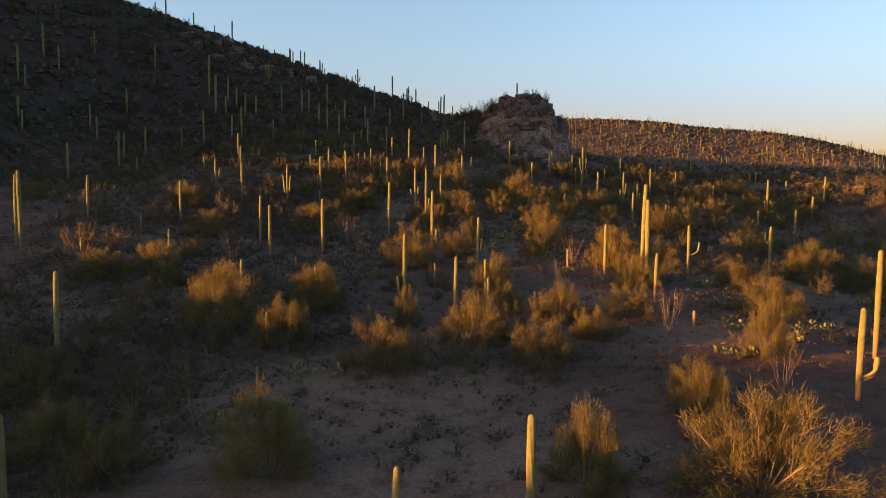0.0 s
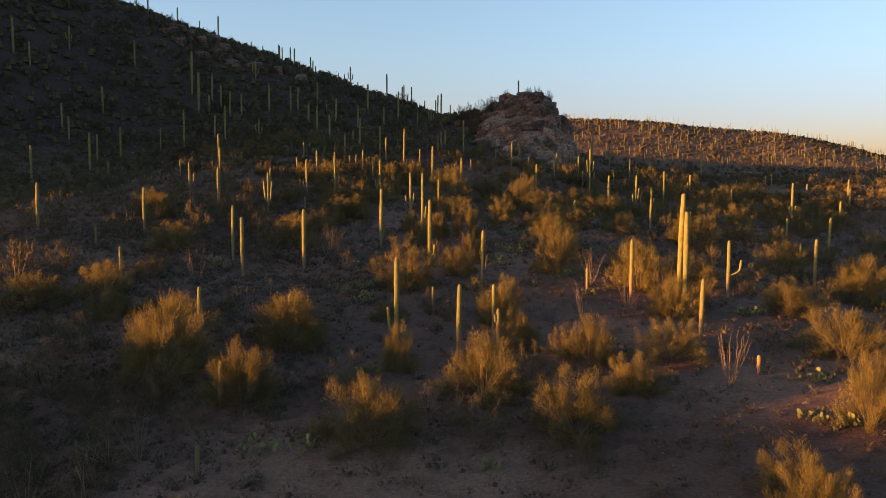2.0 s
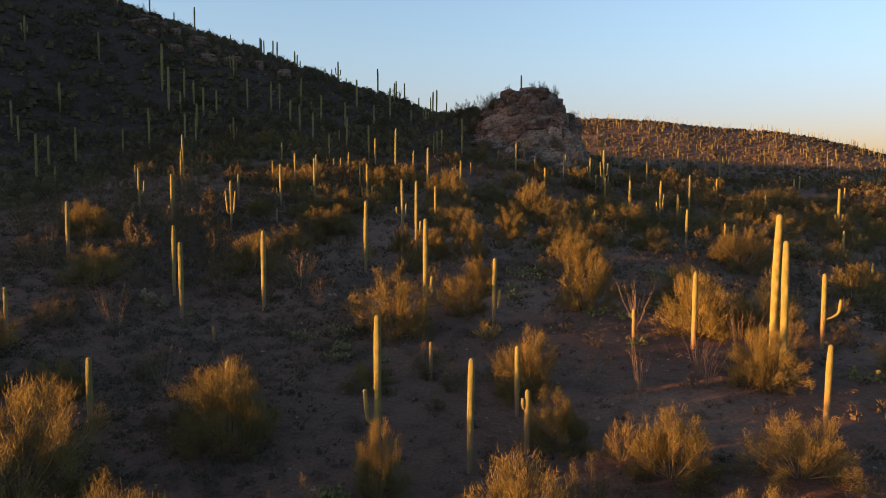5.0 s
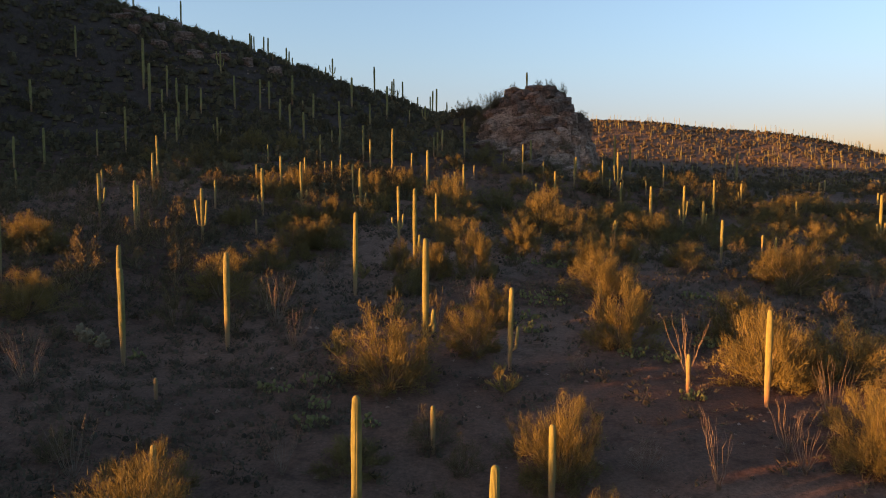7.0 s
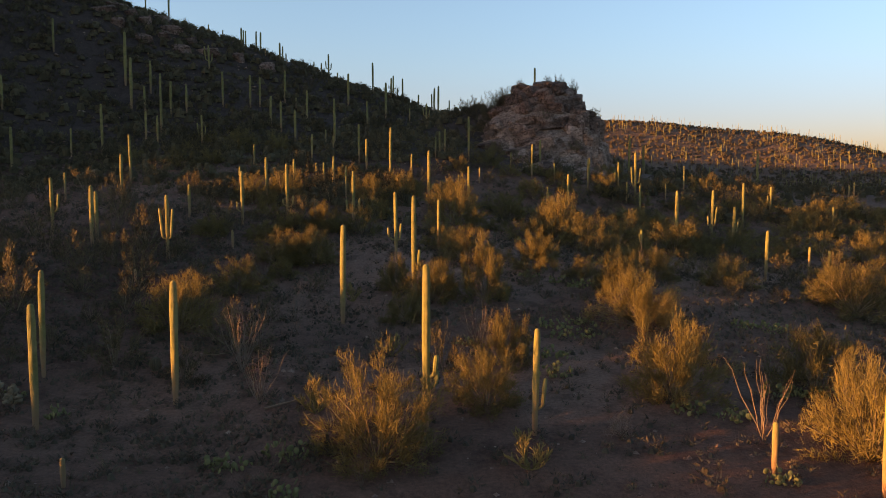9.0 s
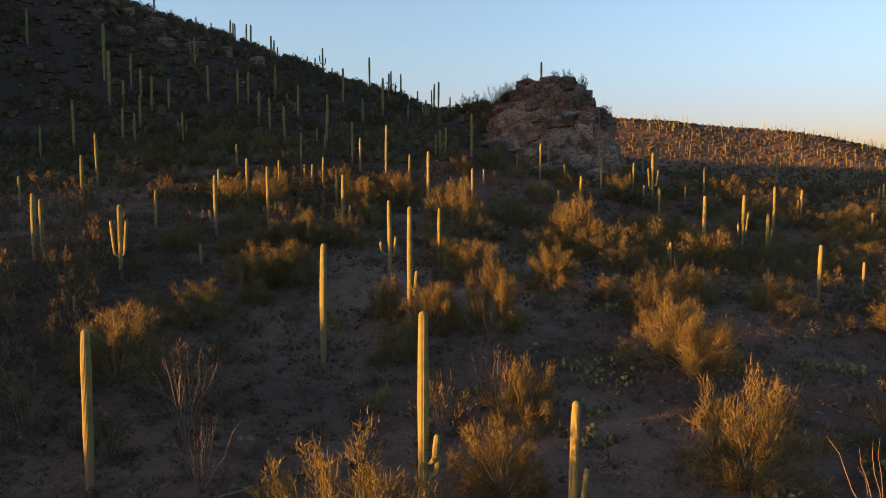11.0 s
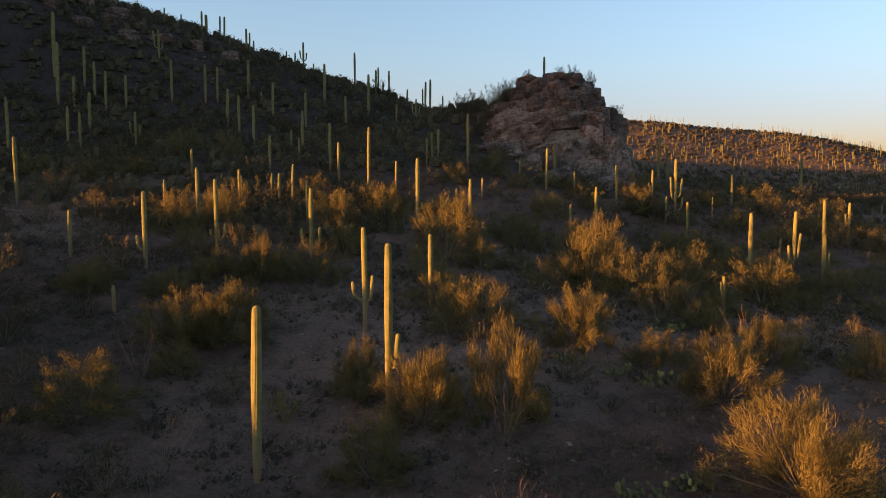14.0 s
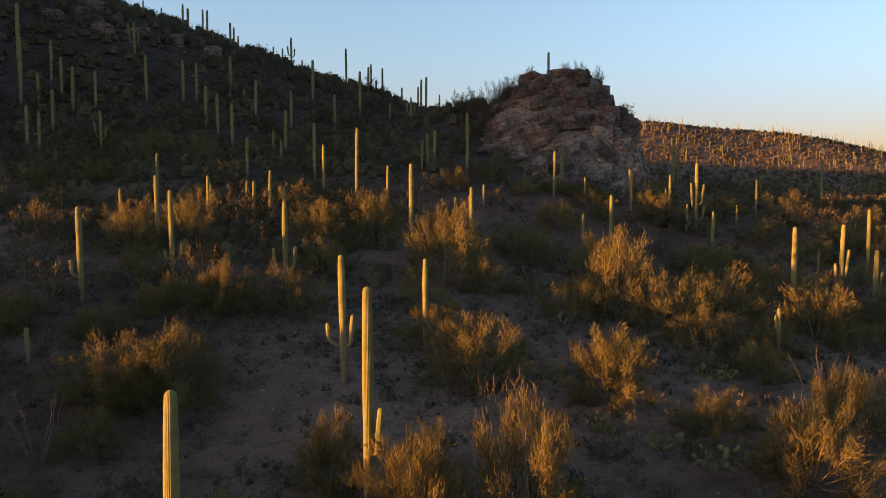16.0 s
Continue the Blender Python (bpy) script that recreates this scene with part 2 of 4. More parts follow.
def build_ground():
    xs = spaced([(-4000, -400, 450), (-400, -100, 12), (-100, -50, 1.5), (-50, 60, 0.75), (60, 120, 1.5), (120, 560, 12), (560, 4000, 430)])
    ys = spaced([(-1500, -120, 230), (-120, 10, 8), (10, 130, 0.8), (130, 215, 1.1), (215, 330, 6), (330, 800, 10), (800, 4500, 460)])
    nx, ny = len(xs), len(ys)
    verts = [(float(x), float(y), ground(x, y)) for y in ys for x in xs]
    faces = [(j * nx + i, j * nx + i + 1, (j + 1) * nx + i + 1, (j + 1) * nx + i) for j in range(ny - 1) for i in range(nx - 1)]
    me = bpy.data.meshes.new("ground")
    me.from_pydata(verts, [], faces)
    me.shade_smooth()
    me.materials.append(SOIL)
    return tagged(new("ground", me), "dusky reddish brown stony desert soil rising to hills", "ground", kind="structure")


build_ground()


# ---- builders ----
def mesh_of(name, verts, faces, material, smooth=True):
    me = bpy.data.meshes.new(name)
    me.from_pydata(verts, [], faces)
    if smooth:
        me.shade_smooth()
    me.materials.append(material)
    return me


def part(name, me, parent, label=""):
    ob = new(name, me)
    ob.parent = parent
    return tagged(ob, label)


def tube(verts, faces, path, radii, sides=5):
    """Adds a tapered tube along the path to the lists."""
    first = len(verts)
    for k, (p, r) in enumerate(zip(path, radii)):
        ahead = (path[min(k + 1, len(path) - 1)] - path[max(k - 1, 0)]).normalized()
        one = ahead.orthogonal().normalized()
        two = ahead.cross(one)
        for s in range(sides):
            t = 2 * math.pi * s / sides
            verts.append(p + r * (math.cos(t) * one + math.sin(t) * two))
    for k in range(len(path) - 1):
        for s in range(sides):
            b, c = first + k * sides, (s + 1) % sides
            faces.append((b + s, b + c, b + sides + c, b + sides + s))
    faces.append(tuple(first + (len(path) - 1) * sides + s for s in range(sides)))
    return first


def ribbed(path, radii, ribs, depth=0.065):
    """A pleated column along a path whose last rings close into a dome."""
    verts, faces, sides = [], [], ribs * 2
    one = Vector((1, 0, 0))
    for k, (p, r) in enumerate(zip(path, radii)):
        ahead = (path[min(k + 1, len(path) - 1)] - path[max(k - 1, 0)]).normalized()
        one = (one - ahead * one.dot(ahead)).normalized()
        two = ahead.cross(one)
        for s in range(sides):
            t = 2 * math.pi * s / sides
            rr = r * (1.0 if s % 2 else 1.0 - depth)
            verts.append(p + rr * (math.cos(t) * one + math.sin(t) * two))
    for k in range(len(path) - 1):
        for s in range(sides):
            b, c = k * sides, (s + 1) % sides
            faces.append((b + s, b + c, b + sides + c, b + sides + s))
    faces.append(tuple((len(path) - 1) * sides + s for s in range(sides)))
    return verts, faces


rng = random.Random(7)


def column(h, r, ribs, rings, lean):
    """Path and radii of an upright stem with a slight waist, a bulge and a round crown."""
    path, radii = [], []
    stops = [i / rings * (h - r) for i in range(rings + 1)]
    phase = rng.uniform(0, 6)
    for z in stops:
        f = z / h
        w = 0.74 + 0.30 * math.sin(min(f * 1.9 + 0.25, 2.2)) + 0.04 * math.sin(f * 14 + phase)
        path.append(Vector((lean[0] * f * f * h, lean[1] * f * f * h, z)))
        radii.append(r * w * (1 - 0.22 * max(0.0, (f - 0.78) / 0.22) ** 2) * (1 - 0.16 * max(0.0, 1 - f / 0.22)))
    top, last = path[-1], radii[-1]
    for k in range(1, 5):
        t = k / 4 * math.pi / 2 * 0.96
        path.append(top + Vector((lean[0] * 0.1, lean[1] * 0.1, last * 1.15 * math.sin(t))))
        radii.append(last * math.cos(t))
    return path, radii


def saguaro(x, y, h, arms=(), z=None):
    """A saguaro on the ground at x, y; arms as (height share, bearing, reach, rise)."""
    z = (ground(x, y) if z is None else z) - 0.12
    far = y > 150 or abs(x) > 60
    r = min(0.078 + 0.016 * h, 0.19) * rng.uniform(0.92, 1.1)
    ribs, rings = (8, 5) if far else (24, 10)
    r *= 1.18 if far else 0.92
    lean = (rng.uniform(-0.014, 0.014), rng.uniform(-0.014, 0.014))
    verts, faces = ribbed(*column(h + 0.12, r, ribs, rings, lean), ribs)
    me = mesh_of("saguaro", verts, faces, CACTUS, False)
    words = "tall" if h > 5.5 else "short" if h < 2.2 else "slender"
    if not arms:
        ob = new("saguaro", me)
    else:
        ob = new("saguaro")
        part("trunk", me, ob)
    for share, bearing, reach, rise in arms:
        d = Vector((math.cos(radians(bearing)), math.sin(radians(bearing)) * 0.6 - 0.25, 0)).normalized()
        ra = r * 0.66
        reach *= 0.75
        rise *= 0.7 if rise < 1.7 else 0.9
        z0 = share * h
        path, radii = [], []
        for k in range(7):
            t = k / 6 * math.pi / 2
            path.append(Vector((0, 0, z0)) + d * (reach * math.sin(t)) + Vector((0, 0, 0.22 * reach * k / 6 + 0.55 * reach * (1 - math.cos(t)))))
            radii.append(ra * (0.62 + 0.3 * k / 6))
        elbow = path[-1]
        for k in range(1, 7):
            path.append(elbow + Vector((0, 0, rise * k / 6)) + d * (0.09 * rise * k / 6))
            radii.append(ra * (0.92 + 0.14 * math.sin(k * 0.5)))
        tip = path[-1]
        for k in range(1, 4):
            t = k / 3 * math.pi / 2 * 0.95
            path.append(tip + Vector((0, 0, ra * 1.1 * math.sin(t))))
            radii.append(ra * math.cos(t))
        v2, f2 = ribbed(path, radii, 8)
        part("arm", mesh_of("arm", v2, f2, CACTUS, False), ob)
    ob.matrix_basis = pose(x, y, z, 0, 0, rng.uniform(-25, 25) if not arms else 0)
    kind = f"{words} ribbed saguaro cactus with upturned arms on desert soil" if arms else f"{words} ribbed saguaro cactus column standing on desert soil"
    return tagged(ob, kind, "saguaro cactus", "saguaros on the slope")


def blades(verts, faces, foot, ahead, length, width):
    """One thin twig as a long narrow leaf."""
    side = ahead.orthogonal()
    side.rotate(Matrix.Rotation(rng.uniform(0, 6.28), 3, ahead))
    side = side.normalized() * width
    b = len(verts)
    verts.extend((foot - side, foot + side, foot + ahead * length))
    faces.append((b, b + 1, b + 2))


def shrub_meshes(seed, stems, tufts, blade_count, wide, long_twig=1.0):
    """Bark and crown of a many-stemmed bush, two metres across and one high: stems fan out from the foot, fork, and carry tufts of fine twigs."""
    global rng
    keep, rng = rng, random.Random(seed)
    bark_v, bark_f, leaf_v, leaf_f = [], [], [], []
    lobes = [(rng.uniform(0, 6.283), rng.uniform(0.72, 1.12)) for k in range(5)]

    def reach(t, up):
        """How far the crown goes in a direction: a dome of uneven lobes."""
        r = 0.0
        for at, size in lobes:
            r = max(r, size * (0.62 + 0.38 * math.cos(t - at)))
        return r * (1 - up * 0.5) + up * 0.5 * lobes[0][1]

    for k in range(stems):
        t = k * 2.39996 + rng.uniform(-0.4, 0.4)
        up = (0.02 + 0.98 * (k + 0.5) / stems) ** 1.45
        lift = up * 1.45
        aim = Vector((math.cos(t) * math.cos(lift), math.sin(t) * math.cos(lift), math.sin(lift)))
        length = reach(t, up) * rng.uniform(0.78, 1.06)
        bow = Vector((rng.gauss(0, 0.07), rng.gauss(0, 0.07), rng.uniform(-0.04, 0.12)))
        foot = Vector((0.05 * math.cos(t), 0.05 * math.sin(t), -0.03))
        path = [foot, foot + aim * length * 0.3 + bow * 0.5, foot + aim * length * 0.62 + bow, foot + aim * length * 0.92 + bow * 0.6]
        tube(bark_v, bark_f, path, [0.015, 0.012, 0.008, 0.003], 3)
        for q in range(tufts):
            f = 0.30 + 0.70 * (q + rng.random()) / tufts
            spot = path[1].lerp(path[2], max(f - 0.30, 0) / 0.32) if f < 0.62 else path[2].lerp(path[3], (f - 0.62) / 0.38)
            side = Vector((rng.gauss(0, 1), rng.gauss(0, 1), rng.gauss(0.25, 0.8))).normalized()
            twig = (aim + side * 0.9).normalized()
            far = rng.uniform(0.10, 0.27) * (1.15 - 0.4 * f)
            end = spot + twig * far
            if end.z < 0.02:
                end.z = rng.uniform(0.02, 0.08)
            if q % 3 == 0:
                tube(bark_v, bark_f, [spot, spot.lerp(end, 0.5), end], [0.005, 0.004, 0.002], 3)
            for b in range(blade_count):
                at = spot.lerp(end, rng.uniform(0.3, 1.0)) + Vector((rng.gauss(0, 0.048), rng.gauss(0, 0.048), rng.gauss(0, 0.042)))
                ahead = (twig * 0.5 + aim * 0.4 + Vector((rng.gauss(0, 0.62), rng.gauss(0, 0.62), 0.35 + rng.gauss(0, 0.55)))).normalized()
                blades(leaf_v, leaf_f, at, ahead, rng.uniform(0.05, 0.12) * long_twig, rng.uniform(0.5, 1.05) * wide)
    span = sorted(math.hypot(v.x, v.y) for v in leaf_v)[int(len(leaf_v) * 0.93)]
    tall = sorted(v.z for v in leaf_v)[int(len(leaf_v) * 0.965)]
    for v in bark_v + leaf_v:
        v.x, v.y, v.z = v.x / span, v.y / span, max(v.z / tall, -0.03)
    rng = keep
    return bark_v, bark_f, leaf_v, leaf_f


def shrub_set(seeds, leaf, stems, tufts, blade_count, wide, bark=None, long_twig=1.0):
    made = []
    for seed in seeds:
        bv, bf, lv, lf = shrub_meshes(seed, stems, tufts, blade_count, wide, long_twig)
        made.append((mesh_of("trunk", bv, bf, bark or BARK), mesh_of("crown", lv, lf, leaf, False)))
    return made


FINE = shrub_set(range(60, 66), TWIG, 28, 12, 46, 0.0046, None, 0.9)
SHRUBS = shrub_set(range(8), TWIG, 24, 10, 36, 0.0066, None, 1.0)
SPARSE = shrub_set(range(8, 13), TWIG, 20, 8, 25, 0.0098, None, 1.0)
BUSHES = shrub_set(range(20, 26), BUSH, 18, 8, 22, 0.0078, None, 0.95)
FAR_BUSHES = shrub_set(range(30, 35), BUSH, 14, 6, 11, 0.0175)
THICKET = shrub_set(range(70, 75), BUSH, 12, 5, 9, 0.024)


def planted(name, pair, x, y, width, height, z):
    ob = new(name)
    part("trunk", pair[0], ob, "pale crooked stems")
    part("crown", pair[1], ob)
    z = ground(x, y) if z is None else z
    ob.matrix_basis = pose(x, y, z - 0.05, 0, 0, rng.uniform(0, 360)) @ Matrix.Diagonal((width / 2, width / 2, height, 1))
    return ob


def palo_verde(x, y, width, height, z=None):
    """A bushy desert tree of that width and height."""
    pairs = FINE if y < 60 and abs(x) < 26 or width > 4.0 and y < 95 else SHRUBS if y < 108 and abs(x) < 28 else SPARSE
    ob = planted("palo_verde", pairs[rng.randrange(len(pairs))], x, y, width * (1.1 if pairs is FINE else 1.36), height * 1.04, z)
    size = "large" if width > 4.5 else "low" if height < 1.6 else "rounded"
    return tagged(ob, f"{size} olive and gold palo verde bush on dusty ground", "desert shrub", "palo verde bushes")


def creosote(x, y, width, height, z=None):
    """A smaller, darker bush."""
    pairs = FAR_BUSHES if y > 74 and z is None or abs(x) > 26 else BUSHES
    ob = planted("creosote_bush", pairs[rng.randrange(len(pairs))], x, y, width, height, z)
    return tagged(ob, "small dark olive creosote bush on stony soil", "desert shrub", "creosote bushes")


DRY = shrub_set(range(40, 43), PINK, 18, 8, 12, 0.0050, PINK)


def dry_bush(x, y, width, height):
    """A leafless pinkish grey bush."""
    ob = planted("dry_bush", DRY[rng.randrange(3)], x, y, width, height, None)
    return tagged(ob, "leafless pinkish grey twiggy bush on bare soil", "desert shrub", "dry bushes")


WANDS = []
for k in range(8):
    wv, wf = [], []
    s = rng.uniform(0.15, 0.7)
    path = [Vector((s * 0.8 * q**0.8, 0, q * (1 - 0.12 * s * q))) + Vector((rng.gauss(0, 0.015), rng.gauss(0, 0.02), 0)) for q in (0, 0.17, 0.33, 0.5, 0.67, 0.83, 1.0)]
    tube(wv, wf, path, [0.0048, 0.0046, 0.0043, 0.0039, 0.0034, 0.0027, 0.0016], 3)
    WANDS.append(mesh_of("wand", wv, wf, WAND))


def ocotillo(x, y, height):
    """A fan of thin thorny wands rising from one foot."""
    ob = new("ocotillo")
    ob.matrix_basis = pose(x, y, ground(x, y) - 0.03)
    for k in range(rng.randint(13, 22)):
        stick = part("wand", WANDS[rng.randrange(8)], ob)
        tall = height * rng.uniform(0.65, 1.05)
        stick.matrix_basis = pose(0, 0, 0, rng.uniform(-6, 6), 0, rng.uniform(0, 360)) @ Matrix.Scale(tall, 4)
    return tagged(ob, "bare grey brown ocotillo with thin spreading wands", "ocotillo", "ocotillos")


def pad_mesh():
    verts, faces = [], []
    n, m = 8, 4
    for j in range(m + 1):
        t = math.pi * j / m
        for i in range(n):
            s = 2 * math.pi * i / n
            w = math.sin(t)
            verts.append(Vector((0.5 * w * math.cos(s), 0.10 * w * math.sin(s), 0.5 - 0.5 * math.cos(t))))
            verts[-1].x *= 0.75 + 0.35 * verts[-1].z
    for j in range(m):
        for i in range(n):
            faces.append((j * n + i, j * n + (i + 1) % n, (j + 1) * n + (i + 1) % n, (j + 1) * n + i))
    return mesh_of("pad", verts, faces, PAD)


PADS = pad_mesh()


def prickly_pear(x, y, width):
    """A sprawling clump of flat round pads."""
    ob = new("prickly_pear")
    ob.matrix_basis = pose(x, y, ground(x, y) - 0.02)
    for k in range(max(16, min(60, int(width * 26)))):
        t, s = rng.uniform(0, 6.283), math.sqrt(rng.random()) * width / 2
        size = rng.uniform(0.15, 0.26)
        tier = rng.choice((0, 0, 0, 1, 1, 2))
        pad = part("pad", PADS, ob)
        pad.matrix_basis = pose(s * math.cos(t), s * 0.7 * math.sin(t), tier * size * 0.8, rng.uniform(-35, 35), rng.uniform(-30, 30), rng.uniform(0, 180)) @ Matrix.Scale(size, 4)
    return tagged(ob, "sprawling clump of pale green prickly pear pads", "prickly pear", "prickly pears")


def joint_mesh():
    """One spiny bumpy segment of a cholla, a metre long before scaling."""
    verts, faces = [], []
    path = [Vector((0, 0, q)) for q in (0, 0.2, 0.4, 0.6, 0.8, 0.95, 1.0)]
    tube(verts, faces, path, [0.14, 0.25, 0.22, 0.27, 0.22, 0.15, 0.04], 9)
    joint_pick = random.Random(3)
    for v in verts:
        v.x *= joint_pick.uniform(0.75, 1.25)
        v.y *= joint_pick.uniform(0.75, 1.25)
    return mesh_of("joint", verts, faces, SPINE, False)


SPINE = plant_material("cholla_spines", (0.075, 0.064, 0.042), (0.185, 0.158, 0.108))
JOINT = joint_mesh()


def cholla(x, y, height):
    """A low cholla: a short stem with a crowded head of spiny joints."""
    ob = new("cholla")
    ob.matrix_basis = pose(x, y, ground(x, y) - 0.03)
    wv, wf = [], []
    tube(wv, wf, [Vector((0, 0, 0)), Vector((0.03, 0, 0.3 * height)), Vector((0, 0.04, 0.6 * height))], [0.06, 0.055, 0.045], 6)
    part("stem", mesh_of("stem", wv, wf, WAND), ob, "dark woody stem")
    for k in range(26):
        t, tilt = rng.uniform(0, 360), rng.uniform(10, 95)
        stick = part("joint", JOINT, ob)
        stick.matrix_basis = pose(0, 0, rng.uniform(0.35, 0.75) * height, tilt, 0, t) @ Matrix.Scale(rng.uniform(0.28, 0.48) * height, 4)
    return tagged(ob, "pale spiny cholla cactus with crowded fuzzy joints", "cholla cactus", "chollas")


def staghorn_branches(seed):
    """The main branches of a staghorn cholla one metre high: thick knobbly stems that fork again and again."""
    pick, made = random.Random(seed), []
    for k in range(8):
        verts, faces = [], []

        def grow(foot, aim, reach, girth, level):
            path = [foot + aim * reach * q + Vector((0, 0, 0.05 * reach * q * q)) for q in (0, 0.35, 0.7, 1.0)]
            tube(verts, faces, path, [girth * 0.8, girth, girth * 0.92, girth * 0.7], 6)
            if level:
                for q in range(pick.choice((2, 3, 3))):
                    side = Vector((pick.gauss(0, 0.5), pick.gauss(0, 0.5), pick.uniform(0.0, 0.5)))
                    grow(path[2 if q else 3], (aim + side).normalized(), reach * pick.uniform(0.6, 0.85), girth * 0.86, level - 1)

        t = k * 0.785 + pick.uniform(-0.3, 0.3)
        aim = Vector((math.cos(t), math.sin(t), pick.uniform(0.35, 1.7))).normalized()
        grow(Vector((0.03 * math.cos(t), 0.03 * math.sin(t), -0.03)), aim, pick.uniform(0.26, 0.4), 0.020, 3)
        for v in verts:
            v += Vector((pick.gauss(0, 0.003), pick.gauss(0, 0.003), pick.gauss(0, 0.003)))
        made.append(mesh_of("branch", verts, faces, STAGHORN, False))
    return made


BARREL = plant_material("barrel_skin", (0.045, 0.040, 0.026), (0.075, 0.064, 0.040))
STAGHORN = plant_material("staghorn_skin", (0.105, 0.088, 0.034), (0.190, 0.150, 0.062))
STAGHORNS = [staghorn_branches(seed) for seed in (71, 72, 73)]


def staghorn_cholla(x, y, width, height):
    """A candelabra of thick golden cactus stems."""
    ob = new("staghorn_cholla")
    ob.matrix_basis = pose(x, y, ground(x, y) - 0.02, 0, 0, rng.uniform(0, 360)) @ Matrix.Diagonal((width / 1.7, width / 1.7, height, 1))
    for me in STAGHORNS[rng.randrange(3)]:
        part("branch", me, ob)
    return tagged(ob, "golden staghorn cholla with thick forking stems", "cholla cactus", "staghorn chollas")


def barrel_cactus(x, y, height):
    """A squat ribbed barrel."""
    path, radii = [], []
    for k in range(10):
        t = k / 9 * math.pi * 0.97
        path.append(Vector((0, 0, height * (0.5 - 0.5 * math.cos(t)))))
        radii.append(0.02 + 0.36 * height * math.sin(min(t * 0.9 + 0.15, 3.0)))
    ob = new("barrel_cactus", mesh_of("barrel_cactus", *ribbed(path, radii, 14, 0.16), BARREL, False))
    ob.matrix_basis = pose(x, y, ground(x, y) - 0.05, 0, 0, rng.uniform(0, 90))
    return tagged(ob, "squat dark ribbed barrel cactus on bare soil", "barrel cactus", "barrel cacti")


def fallen_branch(x, y, length, turn):
    """A dead bleached limb lying on the soil, with forked twigs."""
    ob = new("fallen_branch")
    ob.matrix_basis = pose(x, y, ground(x, y) + 0.06, 0, 0, turn)
    limb = [Vector((-length / 2, 0, 0)), Vector((-length * 0.1, 0.08, 0.10)), Vector((length * 0.25, 0.0, 0.22)), Vector((length / 2, 0.12, 0.10))]
    wv, wf = [], []
    tube(wv, wf, limb, [0.06, 0.055, 0.04, 0.02], 7)
    part("limb", mesh_of("limb", wv, wf, WAND), ob)
    for foot, end in ((limb[1], Vector((0.1, 0.5, 0.35))), (limb[2], Vector((0.6, -0.4, 0.5))), (limb[2], Vector((0.75, 0.35, 0.15)))):
        wv, wf = [], []
        tube(wv, wf, [foot, foot.lerp(end * length * 0.7, 0.5), end * length * 0.7], [0.03, 0.02, 0.008], 5)
        part("twig", mesh_of("twig", wv, wf, WAND), ob)
    return tagged(ob, "dead bleached branch lying on dusty soil", "branch")


# ---- plants on the open slope ----
staghorn_cholla(2.9, 67.9, 3.0, 1.6)
staghorn_cholla(-5.8, 72.4, 2.6, 1.9)
staghorn_cholla(-3.1, 80.4, 2.0, 1.6)
staghorn_cholla(-6.3, 90.7, 1.6, 1.7)
staghorn_cholla(7.6, 51.8, 2.2, 1.7)
barrel_cactus(-14.3, 76.6, 0.7)
fallen_branch(-7.3, 72.7, 1.6, 20)
cholla(-19.4, 72.0, 1.1)
cholla(-18.4, 71.7, 1.0)
cholla(-20.2, 72.9, 0.9)
saguaro(2.72, 21.21, 3.90)
saguaro(-1.27, 20.42, 3.00)
saguaro(-22.67, 42.35, 5.06)
saguaro(-38.50, 79.06, 4.68)
saguaro(-29.07, 80.77, 4.40)
saguaro(-30.97, 99.56, 4.58, [(0.42, 0, 0.7, 1.4)])
saguaro(-31.43, 113.59, 4.59)
saguaro(-18.81, 74.93, 4.97)
saguaro(-16.70, 70.30, 5.10)
saguaro(15.40, 52.40, 3.69)
saguaro(14.59, 65.38, 4.53)
saguaro(25.67, 99.17, 4.06)
saguaro(53.15, 120.12, 6.04, [(0.25, 180, 0.6, 1.0), (0.28, 0, 0.6, 0.9)])
saguaro(22.87, 95.56, 0.80)
saguaro(95.40, 179.45, 2.11)
saguaro(25.08, 119.31, 5.64)
saguaro(31.98, 121.18, 3.90, [(0.3, 0, 0.5, 1.3)])
saguaro(32.10, 121.16, 3.92)
saguaro(36.39, 129.28, 5.73)
saguaro(29.81, 121.77, 5.50, [(0.25, 180, 0.6, 1.4), (0.3, 0, 0.4, 2.0)])
saguaro(43.34, 137.26, 3.92, [(0.4, 180, 0.5, 1.3)])
saguaro(17.64, 106.23, 2.60, [(0.62, 180, 0.2, 0.8)])
saguaro(-20.30, 95.05, 4.72, [(0.34, 180, 0.45, 2.1), (0.34, 0, 0.4, 2.1)])
saguaro(-23.16, 108.46, 3.02)
saguaro(-27.29, 99.11, 3.86)
saguaro(-18.05, 107.38, 4.83, [(0.27, 180, 0.55, 0.7)])
saguaro(-14.92, 111.87, 5.34, [(0.24, 0, 0.75, 0.9), (0.27, 180, 0.5, 0.35)])
saguaro(-18.90, 120.70, 4.52)
saguaro(-15.26, 131.17, 2.37)
saguaro(-13.73, 127.04, 3.23)
saguaro(-8.74, 113.20, 5.05, [(0.19, 180, 0.8, 1.2), (0.19, 0, 0.75, 1.4)])
saguaro(-10.66, 123.30, 3.56)
saguaro(3.07, 124.53, 5.18, [(0.2, 180, 0.85, 0.9), (0.17, 0, 0.8, 0.3)])
saguaro(25.27, 140.78, 2.90, [(0.3, 0, 0.3, 0.5)])
saguaro(20.62, 143.91, 4.40)
saguaro(35.68, 148.61, 3.88)
saguaro(31.55, 143.87, 2.28)
saguaro(25.21, 134.02, 4.36)
saguaro(16.11, 134.25, 4.71)
saguaro(15.95, 144.31, 2.78)
